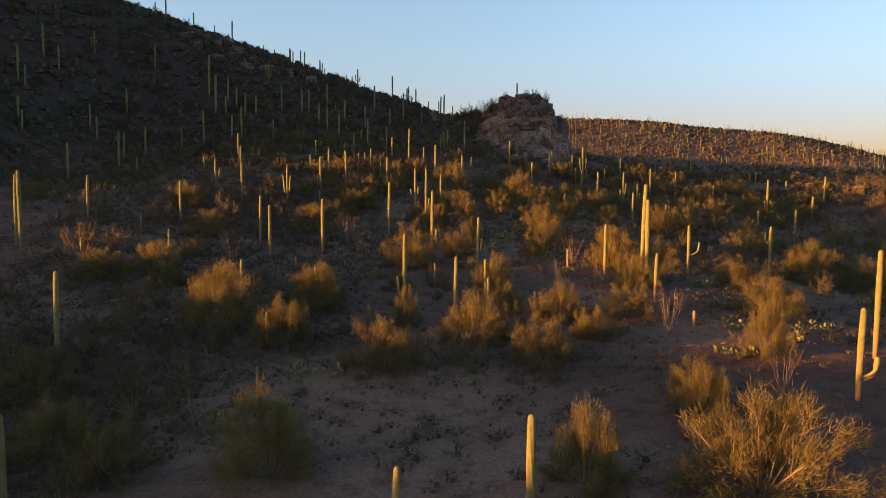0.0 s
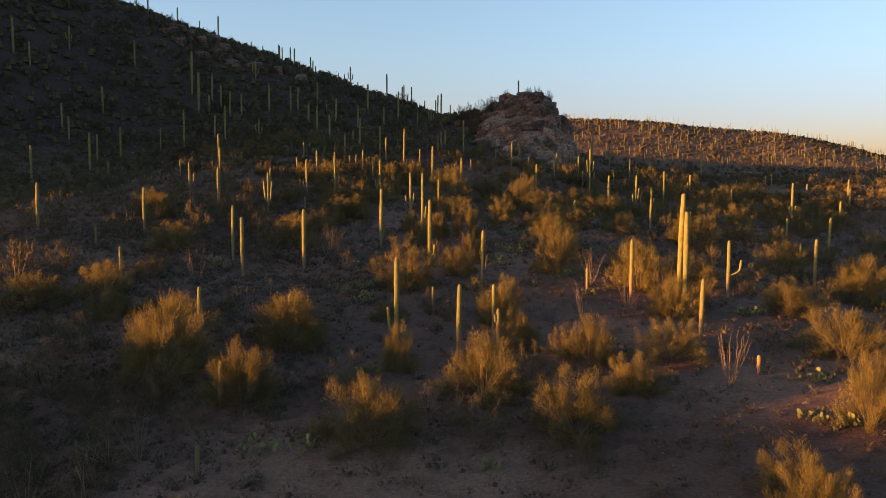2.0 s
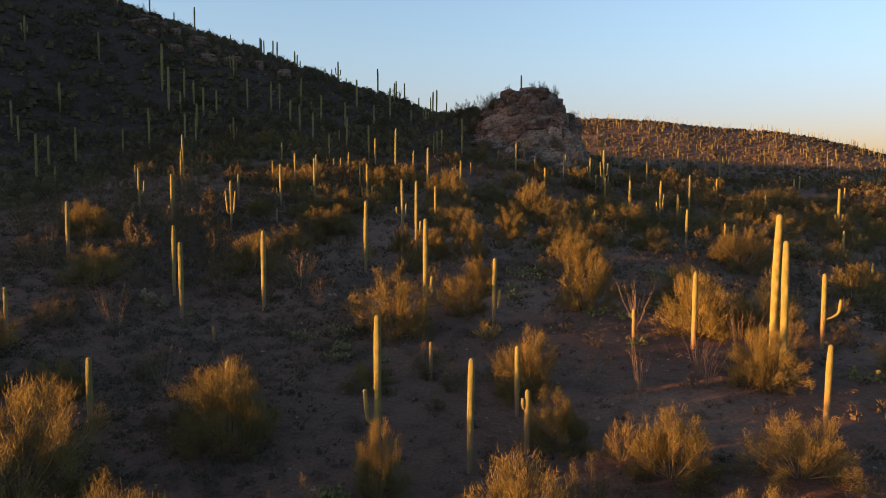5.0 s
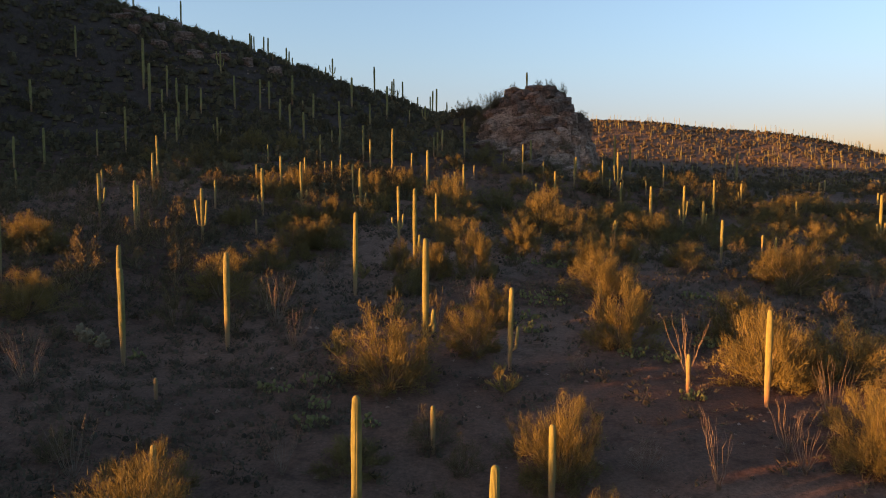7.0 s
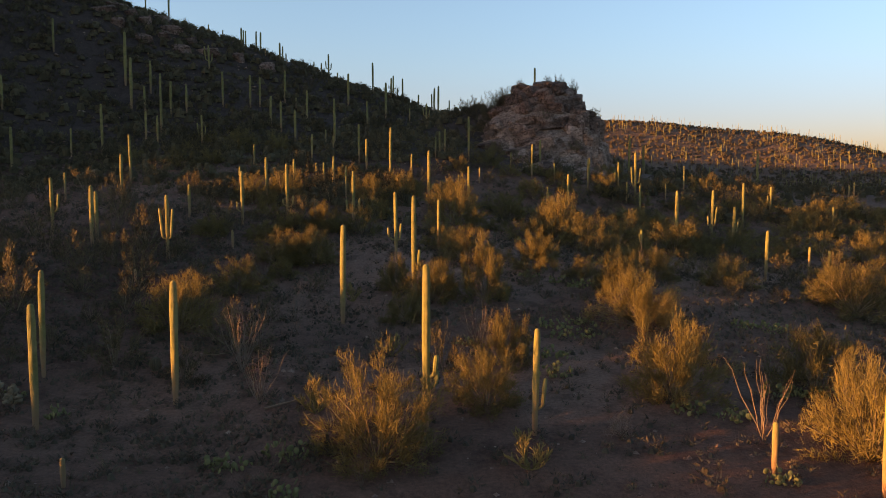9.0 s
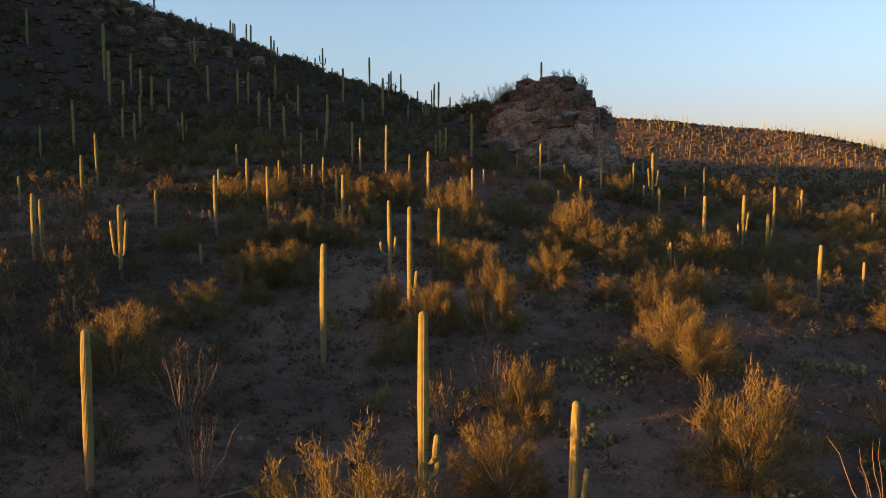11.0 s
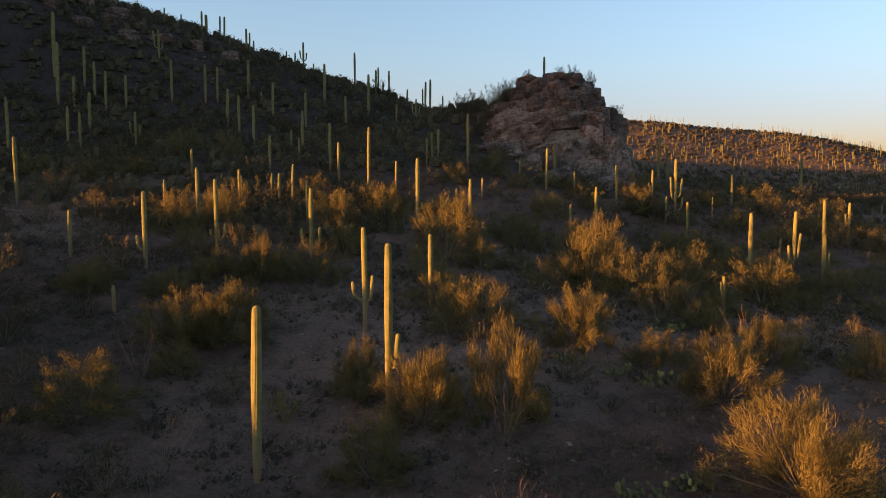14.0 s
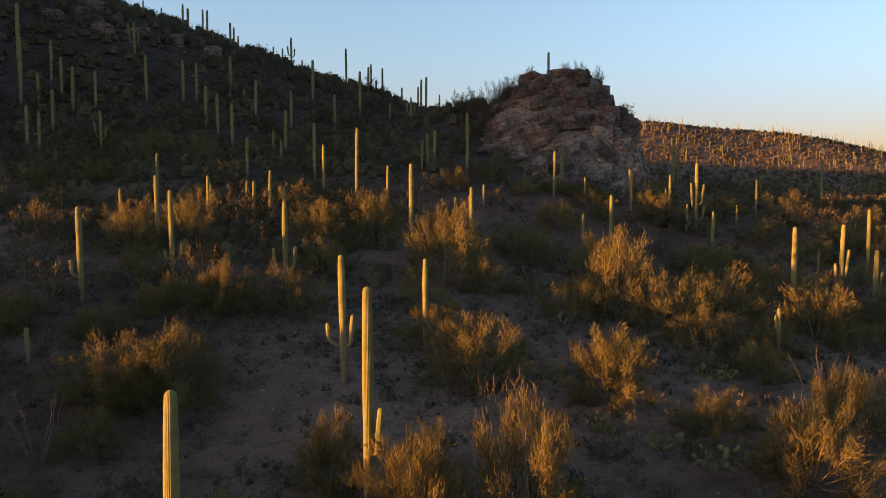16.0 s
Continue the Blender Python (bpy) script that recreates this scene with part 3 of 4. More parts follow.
saguaro(12.84, 144.80, 4.71)
saguaro(25.61, 146.93, 4.07, [(0.35, 180, 0.6, 1.2)])
saguaro(27.03, 143.10, 6.49, [(0.3, 180, 0.6, 2.4), (0.35, 0, 0.7, 1.8), (0.12, 0, 0.9, 1.3)])
saguaro(-50.30, 162.59, 8.20)
saguaro(-27.61, 162.20, 4.99)
saguaro(-21.62, 151.59, 5.08)
saguaro(-17.07, 139.04, 3.91)
saguaro(-6.47, 135.05, 6.92)
saguaro(-14.19, 200.32, 6.12)
saguaro(-42.56, 178.97, 5.00, [(0.45, 180, 0.8, 2.4), (0.4, 0, 0.8, 1.4)])
saguaro(-0.65, 61.48, 1.98)
saguaro(16.20, 59.04, 8.25)
saguaro(16.33, 58.16, 7.10)
saguaro(-2.76, 52.51, 5.88, [(0.26, 180, 0.55, 1.5)])
saguaro(0.91, 51.04, 4.49)
saguaro(3.33, 56.52, 3.31)
saguaro(3.33, 52.79, 2.60, [(0.72, 180, 0.25, 0.4)])
saguaro(3.36, 70.43, 4.40, [(0.27, 10, 0.4, 1.4)])
saguaro(-12.10, 73.10, 5.47)
saguaro(-1.07, 71.29, 6.79, [(0.32, 5, 0.5, 0.8), (0.25, 25, 0.55, 0.5)])
saguaro(-2.18, 91.64, 7.01, [(0.27, 5, 0.38, 1.69)])
saguaro(-3.86, 99.96, 5.42, [(0.31, 180, 0.8, 0.65), (0.3, 10, 0.42, 1.5)])
saguaro(-6.45, 86.60, 6.19)
saguaro(-0.42, 105.16, 4.30)
saguaro(-1.45, 124.59, 6.15, [(0.3, 0, 0.5, 0.4)])
saguaro(22.03, 65.21, 4.44, [(0.42, 0, 1.1, 0.7)])
saguaro(15.91, 45.53, 0.95)
saguaro(-14.97, 53.92, 3.26)
saguaro(-10.63, 43.68, 2.26)
saguaro(-9.44, 36.69, 1.25)
saguaro(-37.10, 168.43, 6.01)
saguaro(48.01, 130.51, 3.18)
saguaro(39.82, 90.05, 2.76)
saguaro(18.67, 32.04, 4.20, [(0.28, 0, 0.9, 0.5), (0.24, 20, 0.9, 0.7)])
saguaro(22.74, 37.71, 5.75)
saguaro(-37.14, 64.02, 7.19)
saguaro(-38.75, 66.11, 6.55)
saguaro(-14.53, 23.43, 4.27)
saguaro(-30.86, 74.46, 1.74)
saguaro(-23.84, 63.31, 2.84)
saguaro(44.68, 103.64, 3.12)
saguaro(33.33, 74.18, 4.66)
saguaro(47.40, 98.31, 4.79)
saguaro(61.70, 122.24, 3.68)
saguaro(31.66, 104.10, 2.43)
saguaro(69.61, 163.87, 2.55)
saguaro(67.16, 143.87, 3.18)
saguaro(74.73, 143.75, 3.70)
saguaro(69.56, 133.85, 3.84)
saguaro(-26.75, 97.10, 4.63)
saguaro(-9.97, 56.64, 2.29)
saguaro(30.37, 98.53, 3.10)
saguaro(-13.29, 65.68, 1.02)
saguaro(-20.10, 88.66, 0.96)
saguaro(-16.95, 100.10, 1.51)
saguaro(11.50, 66.91, 1.98)
saguaro(2.16, 131.30, 3.24)
saguaro(13.32, 137.30, 1.72)
saguaro(12.55, 138.28, 1.67)
saguaro(33.12, 130.91, 1.77)
saguaro(-34.33, 122.87, 5.59)
saguaro(-37.40, 114.52, 2.77)
saguaro(21.74, 148.61, 3.58)
saguaro(59.88, 158.13, 1.30)
saguaro(66.85, 160.47, 2.50)
saguaro(-53.60, 168.50, 9.00)
saguaro(-49.21, 168.09, 5.51)
saguaro(-46.33, 164.68, 5.48)
saguaro(-43.66, 161.87, 5.62)
saguaro(-48.01, 162.26, 4.12)
saguaro(-42.63, 154.73, 5.07)
saguaro(-43.33, 150.46, 4.47)
saguaro(-41.90, 164.18, 4.56)
saguaro(-34.24, 147.67, 4.38, [(0.4, 180, 0.7, 1.6), (0.35, 0, 0.7, 1.3)])
saguaro(-32.88, 170.23, 5.61)
saguaro(-31.51, 171.45, 5.15)
saguaro(-25.25, 159.00, 4.82)
saguaro(-22.68, 167.74, 5.50)
saguaro(-12.85, 128.80, 3.91)
saguaro(-17.02, 150.88, 2.45)
saguaro(-15.08, 145.24, 2.49)
saguaro(-15.72, 151.19, 4.73)
saguaro(-17.94, 167.29, 4.98)
saguaro(-27.86, 175.09, 5.64)
saguaro(-25.60, 173.55, 1.94)
saguaro(-17.24, 181.62, 6.26)
saguaro(-11.02, 140.69, 5.22)
saguaro(-9.72, 137.47, 4.31)
saguaro(-12.64, 170.65, 4.63)
saguaro(-10.04, 196.51, 4.36)
saguaro(-9.66, 197.94, 4.89)
saguaro(-8.87, 199.17, 2.42)
saguaro(-7.77, 198.92, 4.84)
saguaro(-10.05, 179.81, 6.60)
saguaro(-5.54, 178.14, 2.62)
saguaro(-3.82, 136.60, 3.29)
saguaro(-2.43, 175.65, 3.68, [(0.4, 180, 0.7, 1.6), (0.35, 0, 0.7, 1.3)])
saguaro(-0.71, 146.09, 2.93)
saguaro(-0.12, 146.88, 3.65)
saguaro(0.63, 150.07, 3.55)
saguaro(4.04, 146.96, 6.47)
saguaro(8.41, 200.10, 5.13)
saguaro(5.11, 138.51, 2.07)
saguaro(-40.96, 195.95, 4.07)
saguaro(-40.25, 196.67, 3.54)
saguaro(-37.40, 197.53, 4.32)
saguaro(-36.09, 196.22, 1.58)
saguaro(-32.82, 194.81, 4.06)
saguaro(-32.27, 194.83, 3.51)
saguaro(-31.71, 195.59, 2.23)
saguaro(-26.39, 198.07, 2.28)
saguaro(-24.79, 197.77, 2.56)
saguaro(-23.21, 197.46, 5.02, [(0.4, 180, 0.7, 1.6), (0.35, 0, 0.7, 1.3)])
saguaro(-21.24, 196.55, 1.98)
saguaro(-1.57, 198.43, 3.78)
saguaro(-0.19, 198.10, 5.89)
saguaro(-1.08, 198.03, 5.21)
saguaro(-4.42, 198.54, 2.71)
saguaro(2.21, 200.39, 3.55)
saguaro(-45.99, 200.28, 1.81)
saguaro(-48.57, 198.96, 2.07)
saguaro(-17.02, 126.28, 3.51)
saguaro(-23.11, 132.59, 3.03)
saguaro(-22.43, 123.24, 2.82)
saguaro(-17.00, 126.97, 2.78)
saguaro(15.09, 152.54, 4.36)
saguaro(31.31, 162.83, 7.09)
saguaro(41.17, 189.35, 5.72)
saguaro(40.30, 185.51, 2.69)
saguaro(53.59, 186.34, 3.44)
saguaro(61.09, 181.92, 6.72)
saguaro(10.10, 147.08, 2.62)
saguaro(13.26, 132.61, 3.04)
saguaro(3.56, 135.72, 1.91)
saguaro(-80.07, 154.00, 4.61)
saguaro(-82.98, 153.65, 6.89)
saguaro(-77.20, 163.83, 4.89, [(0.4, 180, 0.7, 1.6), (0.35, 0, 0.7, 1.3)])
saguaro(-66.24, 169.76, 5.71)
saguaro(-47.37, 145.12, 7.15)
saguaro(-51.71, 145.09, 4.08)
saguaro(-66.02, 153.59, 5.22)
saguaro(-69.49, 144.73, 4.39)
saguaro(-66.94, 142.01, 4.31)
saguaro(-56.02, 138.01, 5.99)
saguaro(-58.81, 114.80, 5.71)
saguaro(-56.17, 126.91, 6.78)
saguaro(-59.24, 136.12, 4.87)
saguaro(-77.68, 134.53, 4.59)
saguaro(-82.96, 144.15, 6.50)
saguaro(-81.06, 143.22, 4.85)
saguaro(-50.75, 121.41, 2.80)
saguaro(-40.57, 147.60, 4.48)
saguaro(-75.92, 132.61, 3.52)
saguaro(-57.36, 200.42, 5.34)
saguaro(-72.48, 193.59, 5.14)
saguaro(-66.48, 196.98, 4.07)
saguaro(-61.44, 198.46, 2.65)
saguaro(-75.05, 193.08, 3.41)
saguaro(-77.50, 188.78, 2.50)
saguaro(-80.17, 187.72, 3.04)
saguaro(-42.05, 201.91, 3.30)
saguaro(-39.03, 200.57, 4.03)
palo_verde(-15.1, 48.4, 5.4, 3.5)
palo_verde(-9.7, 44.2, 3.2, 2.4)
palo_verde(-8.9, 53.2, 4.1, 2.7)
palo_verde(-2.9, 39.4, 4.0, 2.4)
palo_verde(2.1, 45.1, 4.1, 2.5)
palo_verde(8.2, 49.4, 2.9, 2.1)
palo_verde(15.5, 58.2, 3.2, 2.3)
palo_verde(24.6, 60.3, 4.4, 2.0)
palo_verde(22.8, 49.9, 4.7, 2.3)
palo_verde(-21.3, 56.3, 3.2, 1.5)
palo_verde(-26.9, 57.2, 3.8, 1.8)
creosote(-29.6, 66.1, 4.0, 1.9)
palo_verde(-24.1, 60.8, 3.1, 2.0)
palo_verde(-2.5, 49.3, 1.9, 2.2)
creosote(-15.6, 84.9, 4.2, 2.0)
palo_verde(16.0, 68.5, 3.3, 3.4)
palo_verde(57.2, 144.3, 5.1, 2.4)
palo_verde(34.1, 68.6, 4.8, 3.3)
palo_verde(34.7, 84.0, 3.8, 2.9)
palo_verde(4.7, 53.1, 2.8, 1.8)
palo_verde(4.1, 59.0, 3.1, 2.6)
palo_verde(12.5, 48.6, 3.6, 1.8)
palo_verde(5.6, 39.8, 3.9, 2.1)
creosote(-23.2, 98.6, 4.3, 3.0)
creosote(-30.8, 62.1, 4.7, 2.9)
palo_verde(11.8, 32.7, 2.8, 1.3)
palo_verde(17.3, 38.3, 2.4, 2.6)
palo_verde(9.3, 44.3, 2.6, 1.5)
palo_verde(66.3, 135.5, 5.0, 2.1)
palo_verde(-13.0, 28.1, 3.3, 1.9)
palo_verde(-6.5, 27.2, 4.0, 2.9)
palo_verde(-17.1, 31.5, 3.2, 2.2)
palo_verde(-21.9, 38.5, 4.2, 2.1)
palo_verde(5.1, 24.7, 2.7, 2.3)
palo_verde(11.1, 30.4, 2.3, 1.7)
palo_verde(10.7, 23.6, 5.2, 3.0)
palo_verde(-2.8, 68.6, 3.7, 3.2)
palo_verde(10.3, 74.3, 3.4, 3.0)
palo_verde(-10.4, 56.2, 3.4, 1.9)
palo_verde(17.7, 75.9, 3.3, 2.6)
palo_verde(28.8, 92.2, 6.7, 3.1)
palo_verde(-31.0, 88.6, 5.0, 2.3)
palo_verde(-24.5, 75.6, 4.2, 2.1)
creosote(-24.2, 82.1, 3.8, 2.3)
creosote(-22.5, 86.5, 2.7, 1.4)
palo_verde(0.9, 123.6, 4.9, 3.1)
palo_verde(20.6, 69.6, 4.0, 2.5)
palo_verde(1.7, 73.7, 2.9, 2.0)
palo_verde(3.0, 78.9, 2.2, 2.3)
palo_verde(17.8, 69.7, 3.9, 2.1)
palo_verde(17.0, 61.5, 2.4, 1.8)
palo_verde(-3.8, 60.2, 2.1, 1.1)
palo_verde(-10.7, 98.1, 3.7, 2.2)
palo_verde(-12.8, 97.5, 3.0, 2.0)
palo_verde(-13.6, 89.3, 3.1, 1.9)
creosote(-16.0, 88.5, 1.7, 1.3)
palo_verde(-15.0, 81.9, 3.6, 2.7)
palo_verde(-0.8, 90.7, 2.7, 2.4)
palo_verde(1.9, 101.1, 3.9, 2.5)
palo_verde(2.8, 91.3, 2.8, 3.2)
palo_verde(11.1, 113.4, 4.1, 4.0)
palo_verde(7.3, 99.8, 2.8, 2.5)
palo_verde(12.4, 93.1, 3.1, 2.5)
palo_verde(11.8, 84.7, 4.7, 2.7)
palo_verde(22.4, 111.2, 5.1, 2.7)
palo_verde(17.0, 113.6, 4.7, 2.8)
palo_verde(21.7, 125.5, 3.4, 2.3)
palo_verde(0.9, 117.7, 4.3, 4.0)
palo_verde(7.2, 129.5, 4.0, 2.3)
palo_verde(-2.5, 86.9, 2.2, 1.9)
palo_verde(-7.4, 108.3, 2.9, 2.2)
palo_verde(-21.3, 122.2, 3.2, 2.1)
palo_verde(16.4, 97.5, 2.5, 2.1)
palo_verde(-3.6, 93.0, 1.7, 2.0)
palo_verde(-8.1, 121.5, 3.1, 2.6)
palo_verde(-17.4, 123.8, 3.2, 2.5)
palo_verde(30.1, 109.4, 3.4, 1.3)
palo_verde(-4.4, 129.3, 3.4, 2.5)
palo_verde(-9.9, 108.7, 2.9, 1.6)
palo_verde(-19.7, 102.8, 2.3, 1.1)
palo_verde(-11.3, 97.0, 1.6, 1.8)
palo_verde(-5.3, 132.1, 4.4, 2.0)
palo_verde(-8.3, 124.0, 3.4, 2.4)
palo_verde(11.9, 136.0, 3.7, 2.2)
palo_verde(22.7, 142.7, 4.1, 2.7)
palo_verde(38.2, 147.8, 4.0, 2.5)
palo_verde(-15.3, 103.3, 2.3, 1.3)
palo_verde(-11.0, 107.4, 2.4, 2.3)
palo_verde(-11.8, 94.1, 1.8, 1.2)
palo_verde(-13.8, 107.1, 2.8, 1.5)
palo_verde(24.8, 110.5, 2.6, 1.3)
palo_verde(-19.8, 104.1, 2.5, 1.2)
palo_verde(-0.3, 93.0, 1.6, 1.8)
palo_verde(-17.8, 57.2, 2.7, 1.4)
palo_verde(12.3, 119.2, 4.5, 3.5)
palo_verde(23.7, 133.5, 4.4, 1.5)
palo_verde(23.0, 129.1, 4.8, 2.2)
palo_verde(19.7, 119.5, 4.9, 1.7)
palo_verde(-4.2, 125.1, 3.4, 2.8)
palo_verde(7.9, 126.5, 3.5, 2.6)
palo_verde(-16.7, 119.9, 2.9, 2.7)
palo_verde(-19.6, 117.7, 3.2, 2.3)
palo_verde(12.7, 124.1, 4.7, 3.1)
palo_verde(25.6, 123.0, 4.9, 2.0)
palo_verde(54.2, 139.7, 4.9, 2.3)
palo_verde(32.7, 118.1, 4.5, 1.5)
palo_verde(44.1, 167.5, 4.1, 1.7)
palo_verde(25.8, 152.6, 3.9, 2.3)
palo_verde(39.1, 91.1, 4.6, 1.8)
palo_verde(43.6, 84.1, 4.9, 2.5)
palo_verde(39.3, 68.3, 4.9, 2.6)
palo_verde(-50.8, 90.7, 4.9, 1.8)
ocotillo(-11.9, 80.3, 2.3)
ocotillo(-9.4, 85.6, 2.8)
ocotillo(-4.2, 86.1, 2.1)
ocotillo(1.8, 80.5, 2.9)
ocotillo(-12.8, 92.8, 2.8)
ocotillo(0.5, 98.8, 1.8)
ocotillo(2.0, 97.4, 2.2)
ocotillo(15.4, 106.1, 2.3)
ocotillo(15.6, 97.9, 3.1)
ocotillo(-8.4, 73.1, 2.8)
ocotillo(-10.1, 76.5, 3.5)
ocotillo(-13.6, 58.5, 2.8)
ocotillo(-6.3, 59.5, 2.2)
ocotillo(-18.9, 65.4, 3.2)
ocotillo(12.5, 69.9, 3.3)
ocotillo(13.0, 60.1, 2.4)
ocotillo(16.4, 63.2, 3.0)
ocotillo(2.3, 88.6, 2.5)
ocotillo(13.7, 43.7, 3.0)
ocotillo(12.7, 58.2, 2.2)
ocotillo(9.3, 57.4, 2.9)
ocotillo(-12.3, 38.2, 2.2)
ocotillo(-13.9, 37.0, 2.1)
ocotillo(-9.9, 79.3, 2.7)
ocotillo(34.0, 89.1, 2.8)
ocotillo(39.8, 83.2, 3.6)
ocotillo(-30.8, 81.3, 2.7)
ocotillo(-10.6, 30.9, 3.8)
ocotillo(-13.0, 39.9, 1.6)
ocotillo(-24.1, 49.9, 1.8)
ocotillo(-8.8, 83.6, 2.3)
ocotillo(1.7, 82.2, 2.4)
ocotillo(15.8, 33.2, 2.4)
ocotillo(-27.5, 91.0, 1.9)
ocotillo(-20.5, 90.7, 1.9)
ocotillo(-3.3, 66.4, 1.2)
ocotillo(20.3, 103.9, 1.7)
ocotillo(-3.6, 113.6, 1.7)
ocotillo(27.4, 120.0, 2.0)
ocotillo(-21.4, 70.4, 1.5)
ocotillo(15.9, 76.6, 2.4)
ocotillo(36.4, 92.8, 2.4)
ocotillo(20.8, 129.7, 2.0)
prickly_pear(-6.8, 38.7, 3.4)
prickly_pear(18.0, 44.3, 2.2)
prickly_pear(21.1, 59.5, 2.6)
prickly_pear(7.3, 83.1, 3.4)
prickly_pear(5.2, 76.8, 1.8)
prickly_pear(-8.3, 67.7, 1.8)
prickly_pear(-6.3, 68.5, 1.9)
prickly_pear(6.4, 84.8, 1.8)
prickly_pear(8.1, 85.4, 1.7)
prickly_pear(10.3, 72.4, 1.6)
prickly_pear(12.1, 71.8, 1.6)
prickly_pear(15.4, 74.9, 2.0)
prickly_pear(17.0, 74.8, 2.0)
prickly_pear(-5.9, 65.7, 1.1)
prickly_pear(-3.4, 63.9, 0.9)
prickly_pear(18.5, 85.5, 2.0)
prickly_pear(20.0, 85.2, 1.7)
prickly_pear(10.0, 94.4, 2.5)
prickly_pear(6.5, 97.0, 1.6)
prickly_pear(0.9, 82.1, 1.3)
prickly_pear(5.6, 79.6, 1.8)
prickly_pear(13.2, 102.8, 2.0)
prickly_pear(8.4, 95.6, 1.3)
prickly_pear(7.3, 110.6, 1.3)
prickly_pear(16.7, 38.6, 1.6)
prickly_pear(15.7, 39.5, 1.4)
prickly_pear(22.8, 44.1, 2.3)
prickly_pear(1.7, 36.5, 0.9)
prickly_pear(-5.9, 63.9, 1.4)
prickly_pear(-10.5, 33.2, 1.9)
prickly_pear(9.7, 52.5, 2.1)
prickly_pear(-16.5, 71.6, 1.1)
prickly_pear(-19.0, 72.9, 1.1)
prickly_pear(11.6, 66.4, 1.3)
prickly_pear(-4.0, 49.0, 1.5)
prickly_pear(33.6, 57.5, 2.3)
prickly_pear(19.9, 40.9, 1.4)
dry_bush(-0.7, 42.6, 1.5, 1.2)
dry_bush(-0.9, 35.6, 1.3, 1.1)
dry_bush(29.6, 87.8, 1.6, 1.2)
dry_bush(6.8, 70.3, 1.2, 1.0)
dry_bush(7.3, 59.4, 1.5, 1.2)
dry_bush(-4.3, 83.4, 1.3, 1.0)


# ---- the crag ----
def block_mesh(seed, material):
    """An angular boulder, about one metre each way, with chipped faces and worn edges."""
    bm = bmesh.new()
    bmesh.ops.create_cube(bm, size=1.0)
    pick = random.Random(seed)
    for v in bm.verts:
        v.co += Vector((pick.uniform(-0.16, 0.16), pick.uniform(-0.16, 0.16), pick.uniform(-0.14, 0.14)))
    bmesh.ops.bevel(bm, geom=bm.edges[:], offset=0.15, segments=1, affect="EDGES")
    bmesh.ops.triangulate(bm, faces=bm.faces[:])
    bmesh.ops.subdivide_edges(bm, edges=bm.edges[:], cuts=1, use_grid_fill=True)
    for v in bm.verts:
        q = v.co * 2.3 + Vector((seed * 7.1, 0, 0))
        v.co += v.co.normalized() * (0.16 * noise.noise(q) + 0.09 * noise.noise(q * 3))
    me = bpy.data.meshes.new("rock_block")
    bm.to_mesh(me)
    bm.free()
    me.materials.append(material)
    return me


